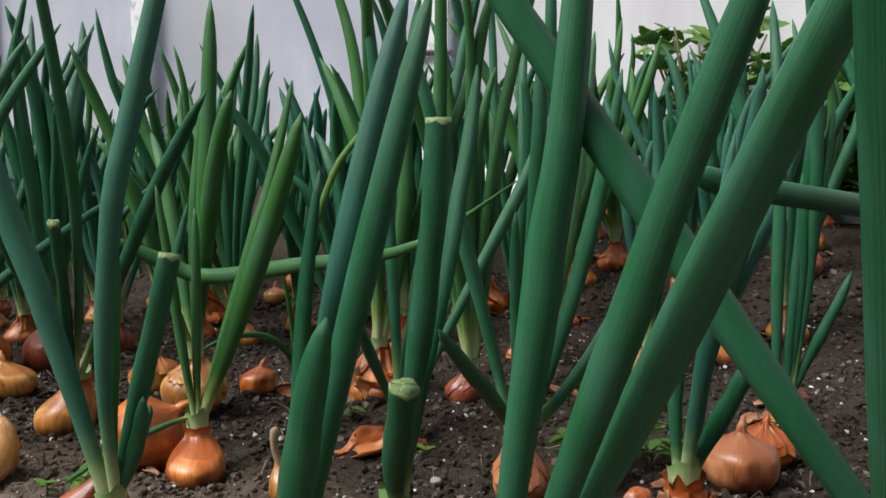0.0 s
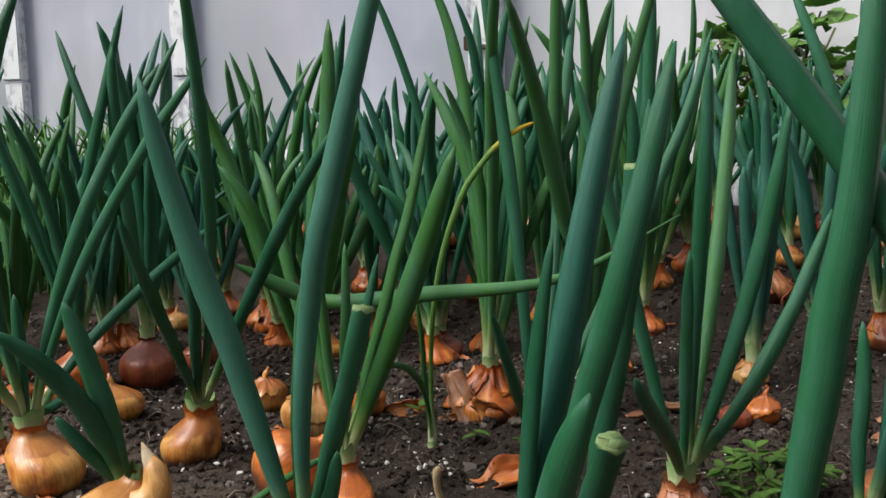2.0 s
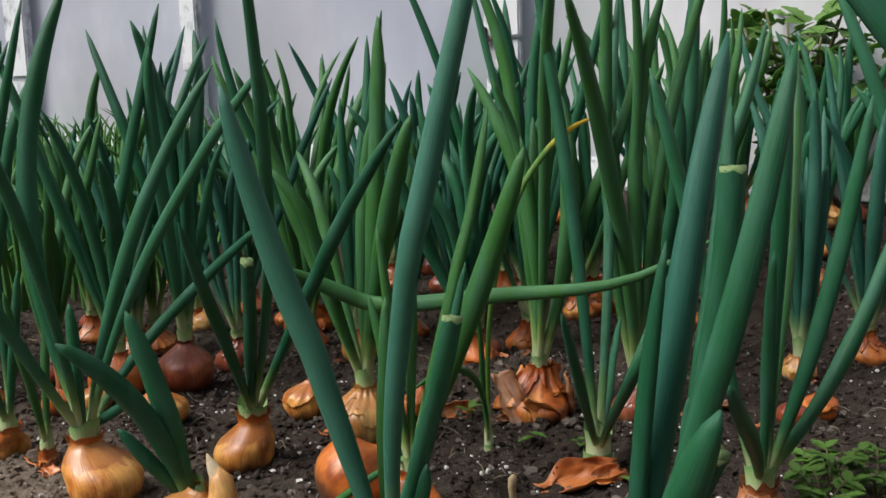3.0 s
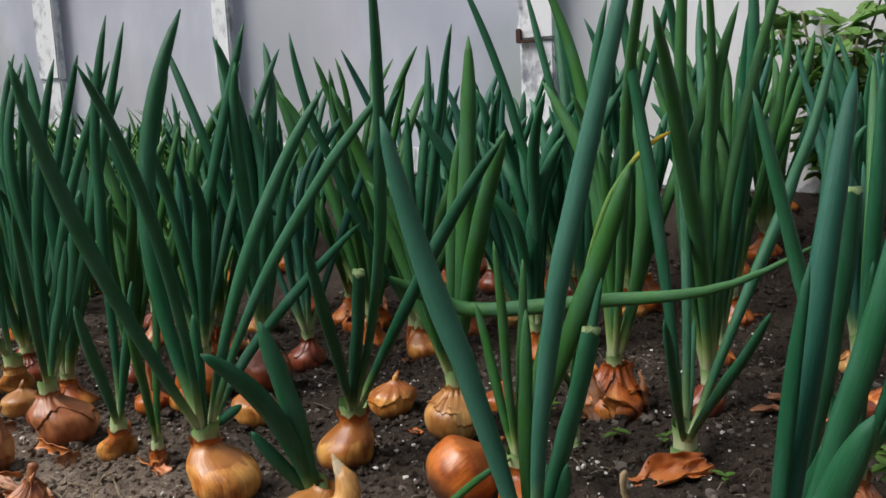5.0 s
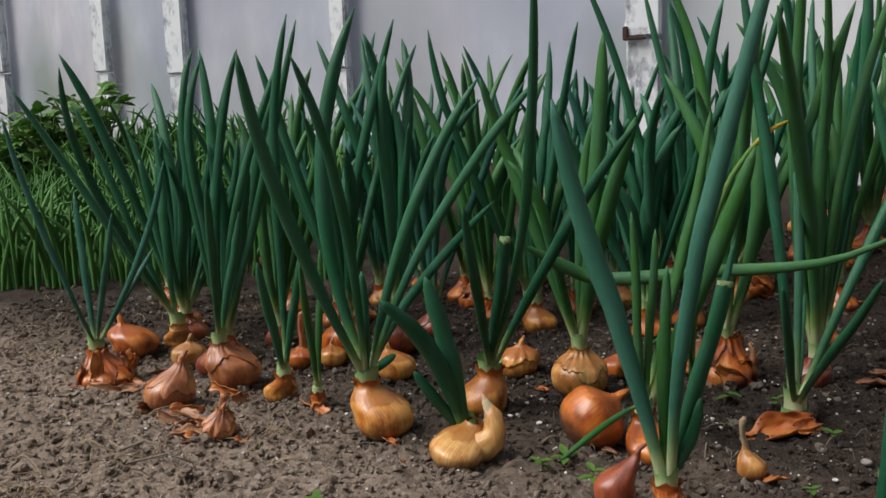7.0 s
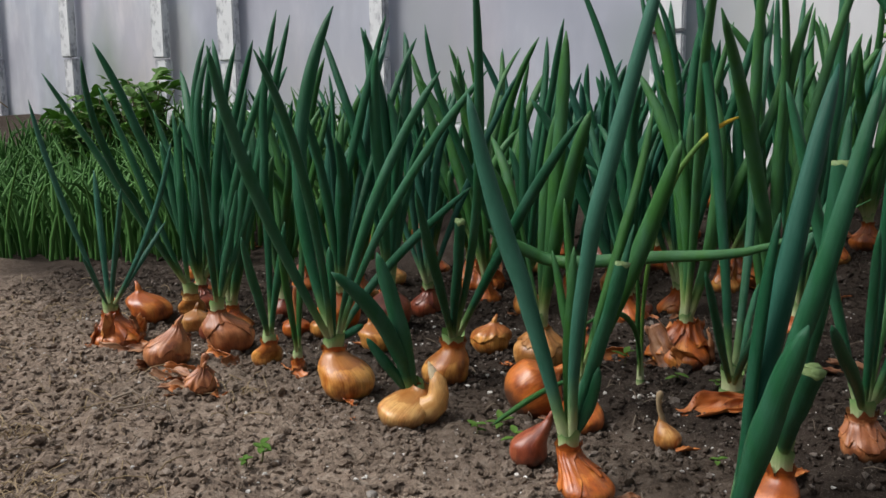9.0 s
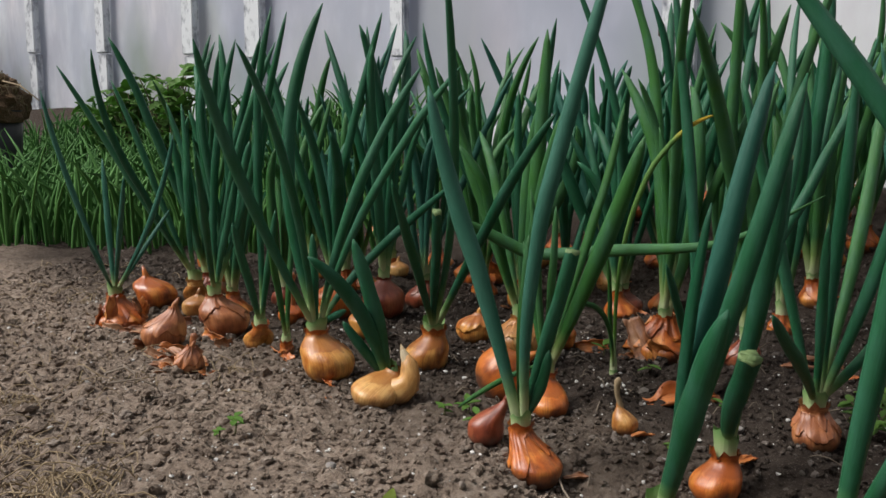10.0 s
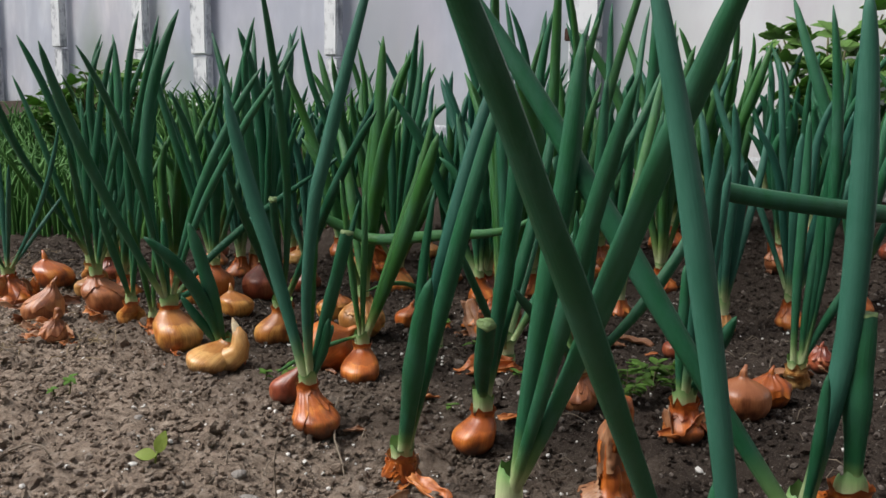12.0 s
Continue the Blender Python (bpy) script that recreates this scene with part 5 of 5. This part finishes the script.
def two_leaved_seedling(x, y):
    """Two broad blunt seed leaves, one upright and one held out sideways."""
    e = thing("seedling", x, y, ground_z(x, y) - 0.002)
    v, _, f = tube([Vector((0, 0, 0)), Vector((0.001, 0, 0.006)), Vector((0.002, 0.001, 0.011))], [0.0011, 0.0009, 0.0007], 6)
    mesh_object("stem", v, f, WEED_PALE, None, True, e)
    leaflet(0.0175, 0.0120, WEED_PALE, e, pose(0.002, 0.001, 0.010, 88, -72, 10), 0.12)
    leaflet(0.0155, 0.0125, WEED_PALE, e, pose(0.001, 0, 0.008, -38, -12, 205), 0.15)
    return tagged(e, "yellow-green seedling with two broad blunt leaves", "seedling", "weed seedlings")


two_leaved_seedling(-0.228, 0.352)


def fern_weed(seed, x, y, h):
    """A feathery weed: thin stalks set with small cut leaflets."""
    rng = random.Random(seed)
    e = thing("feathery_weed", x, y, ground_z(x, y) - 0.002)
    for k in range(5):
        a = k * 1.3 + rng.uniform(-0.3, 0.3)
        tip = Vector((math.cos(a) * h * 0.5, math.sin(a) * h * 0.5, h * rng.uniform(0.6, 1.0)))
        pts = [tip * (q / 5) + Vector((0, 0, h * 0.2 * math.sin(q / 5 * 3.1))) for q in range(6)]
        v, _, f = tube(pts, [0.0008] * 6, 5)
        st = mesh_object("stalk", v, f, STEM, None, True, e)
        for q in range(2, 6):
            for sgn in (-1, 1):
                p = pts[q]
                leaflet(0.012, 0.008, WEED, st, pose(p.x, p.y, p.z, 0, rng.uniform(-30, 10), math.degrees(a) + sgn * 55), 0.2, 1, "leaflet")
    return tagged(e, "feathery bright green weed beside the onions", "weed", "feathery weeds")


fern_weed(860, 0.150, 0.66, 0.040)
fern_weed(861, 0.125, 0.61, 0.035)
fern_weed(862, 0.175, 0.64, 0.035)


# ---- leafy plants by the greenhouse ----
BLADES = {}


def blade(length, parent, m):
    """A toothed leaf of the shrubs; blades of one size share their mesh."""
    key = round(length, 2)
    if key not in BLADES:
        BLADES[key] = leaflet(length, length * 0.66, WEED_DARK, parent, m, 0.32, 1).data
        return
    ob = new("leaf", BLADES[key])
    ob.parent, ob.matrix_basis = parent, m


def shrub(seed, x, y, h, spread, stems, size, label, category):
    rng = random.Random(seed)
    e = thing("leafy_plant", x, y, ground_z(x, y) - 0.01)
    for k in range(stems):
        a = 2.4 * k + rng.uniform(-0.4, 0.4)
        hh = h * (0.55 + 0.45 * rng.random() ** 0.7)
        reach = spread * math.sqrt((k + 0.5) / stems)
        tip = Vector((math.cos(a) * reach, math.sin(a) * reach * 0.7, hh))
        pts = [Vector((tip.x * (q / 7) ** 1.4, tip.y * (q / 7) ** 1.4, hh * q / 7)) for q in range(8)]
        v, _, f = tube(pts, [0.005 * (1 - 0.6 * q / 7) for q in range(8)], 6)
        st = mesh_object("stem", v, f, STEM, None, True, e)
        for q in range(2, 8):
            for c in range(2):
                p = pts[q]
                ln = size * rng.choice((0.7, 0.9, 1.1))
                m = pose(p.x, p.y, p.z, 0, rng.uniform(-55, 30), rng.uniform(0, 360)) @ pose(size * 0.3, 0, 0, rng.uniform(-30, 30))
                blade(ln, st, m)
                for turn in (62, -62):
                    blade(ln * 0.75, st, m @ pose(0, 0, 0, rng.uniform(-20, 20), 0, turn))
    return tagged(e, label, category, "leafy plants by the wall")


shrub(900, 0.46, 1.56, 0.36, 0.12, 17, 0.046, "bushy dark green plant with toothed leaves", "leafy plant")
shrub(901, 0.64, 1.46, 0.31, 0.13, 16, 0.046, "low spreading plant with dark toothed leaves", "leafy plant")
for i, (x, y, h) in enumerate(((-1.60, 2.30, 0.31), (-1.78, 2.38, 0.25), (-1.93, 2.46, 0.21))):
    shrub(910 + i, x, y, h, 0.13, 12, 0.045, "low bright green bush beside the greenhouse", "bush")


def young_onions():
    rng = random.Random(41)
    verts, faces = [], []
    for q in range(4600):
        x, y = rng.uniform(-3.2, -0.55), rng.uniform(1.35, 2.75)
        front = 1.46 + 0.10 * noise.noise(Vector((x * 4, 0, 0))) + 0.25 * max(0.0, x + 0.9)
        if y < front or y > wall_y(x) - 0.08 or (x > -0.9 and rng.random() < 0.5):
            continue
        z = ground_z(x, y)
        h, a = rng.uniform(0.13, 0.30) * (1.0 - 0.35 * smooth01((y - 1.60) / 0.8)), rng.uniform(0, 6.28)
        out, droop = h * rng.uniform(0.05, 0.62), rng.uniform(0.05, 0.38)
        steps = (0, 0.2, 0.4, 0.6, 0.8, 1)
        pts = [Vector((x + math.cos(a) * out * s ** 1.7, y + math.sin(a) * out * s ** 1.7, z + h * s * (1 - droop * s * s))) for s in steps]
        wide = rng.uniform(0.0030, 0.0058)
        v, _, f = tube(pts, [r * wide for r in (0.9, 1.1, 1, 0.85, 0.6, 0.12)], 4)
        n0 = len(verts)
        verts += v
        faces += [tuple(n0 + i for i in g) for g in f]
    ob = mesh_object("young_onion_rows", verts, faces, LEAF_FAINT, [(0.5, 0.5)] * len(verts))
    tagged(ob, "dense rows of thin young green onions", "young onions", "", "stuff")


young_onions()


def root_clump(x, y, z):
    e = thing("plant_tub", x, y, ground_z(x, y))
    v, uv, f = tube([Vector((0, 0, 0.0)), Vector((0, 0, z * 0.5)), Vector((0, 0, z * 0.88)), Vector((0, 0, z * 0.9)), Vector((0, 0, z * 0.86))], [0.09, 0.105, 0.115, 0.122, 0.10], 28)
    mesh_object("tub", v, f, POT, uv, True, e, "black plastic tub")
    rng = random.Random(51)
    bm = bmesh.new()
    bmesh.ops.create_icosphere(bm, subdivisions=4, radius=0.12)
    for vv in bm.verts:
        p = vv.co
        vv.co = p * (1 + 0.35 * noise.noise(p * 9) + 0.22 * noise.noise(p * 28) + 0.12 * noise.noise(p * 70))
        vv.co.z *= 0.75
    bmesh.ops.translate(bm, vec=(0, 0, z), verts=bm.verts)
    c = part("root_mass", bm, BARK, e, "brown matted root and straw mass")
    verts, faces = [], []
    for q in range(160):
        a, b = rng.uniform(0, 6.28), rng.uniform(-0.4, 1.4)
        d = Vector((math.cos(a) * math.cos(b), math.sin(a) * math.cos(b), math.sin(b) * 0.75))
        s = d.cross(Vector((0.3, 0.5, 0.8))).normalized() * rng.uniform(-0.05, 0.05)
        pts = [Vector((0, 0, z)) + d * 0.11, Vector((0, 0, z)) + d * 0.125 + s * 0.5, Vector((0, 0, z)) + d * 0.115 + s + Vector((0, 0, -0.02))]
        vv, _, ff = tube(pts, [0.0015, 0.0014, 0.0008], 4)
        n0 = len(verts)
        verts += vv
        faces += [tuple(n0 + i for i in g) for g in ff]
    mesh_object("dead_fibre", verts, faces, STRAW, None, True, e)
    vv, _, ff = tube([Vector((0.08, 0, z + 0.05)), Vector((0.16, -0.02, z + 0.035)), Vector((0.24, -0.04, z - 0.01))], [0.003, 0.0025, 0.0015], 6)
    mesh_object("stalk", vv, ff, STRAW, None, True, e)
    tagged(e, "black tub with a brown matted root clump", "tub")


root_clump(-2.05, 2.00, 0.36)


# ---- loose soil, grit and straw ----
scatter("soil_clods", CLOD, 3200, (0.0025, 0.0085), (-1.25, 0.75, 0.20, 1.55), 4, "larger rounded clods of dark soil", 0.75, 0.35, 2.4, BULBS, 2)
scatter("soil_crumbs", CLOD, 86000, (0.0008, 0.0040), (-1.20, 0.60, 0.20, 1.40), 3, "loose dark soil crumbs and clods on the bed", 0.8, 0.1, 2.6, BULBS)
scatter("grit", PERLITE, 2400, (0.0007, 0.0028), (-0.95, 0.5, 0.25, 1.1), 5, "white grit specks lying in the soil", 0.8, 0.1, 2.8)
fibres("straw", STRAW, 380, (0.015, 0.075), 0.0005, None, 7, "dry straw and dead grass on the soil", 0.006,
       ((-0.485, 0.335, 0.022), (-0.56, 0.40, 0.03), (-0.455, 0.345, 0.022), (-0.66, 0.50, 0.03), (-0.95, 0.92, 0.12), (-0.58, 0.61, 0.05), (-0.80, 0.70, 0.10), (-1.0, 1.15, 0.15), (-0.445, 0.295, 0.02)))
fibres("root_bits", ROOT, 420, (0.01, 0.045), 0.0005, (-0.9, 0.45, 0.3, 1.1), 8, "thin dead roots and stalks on the soil")
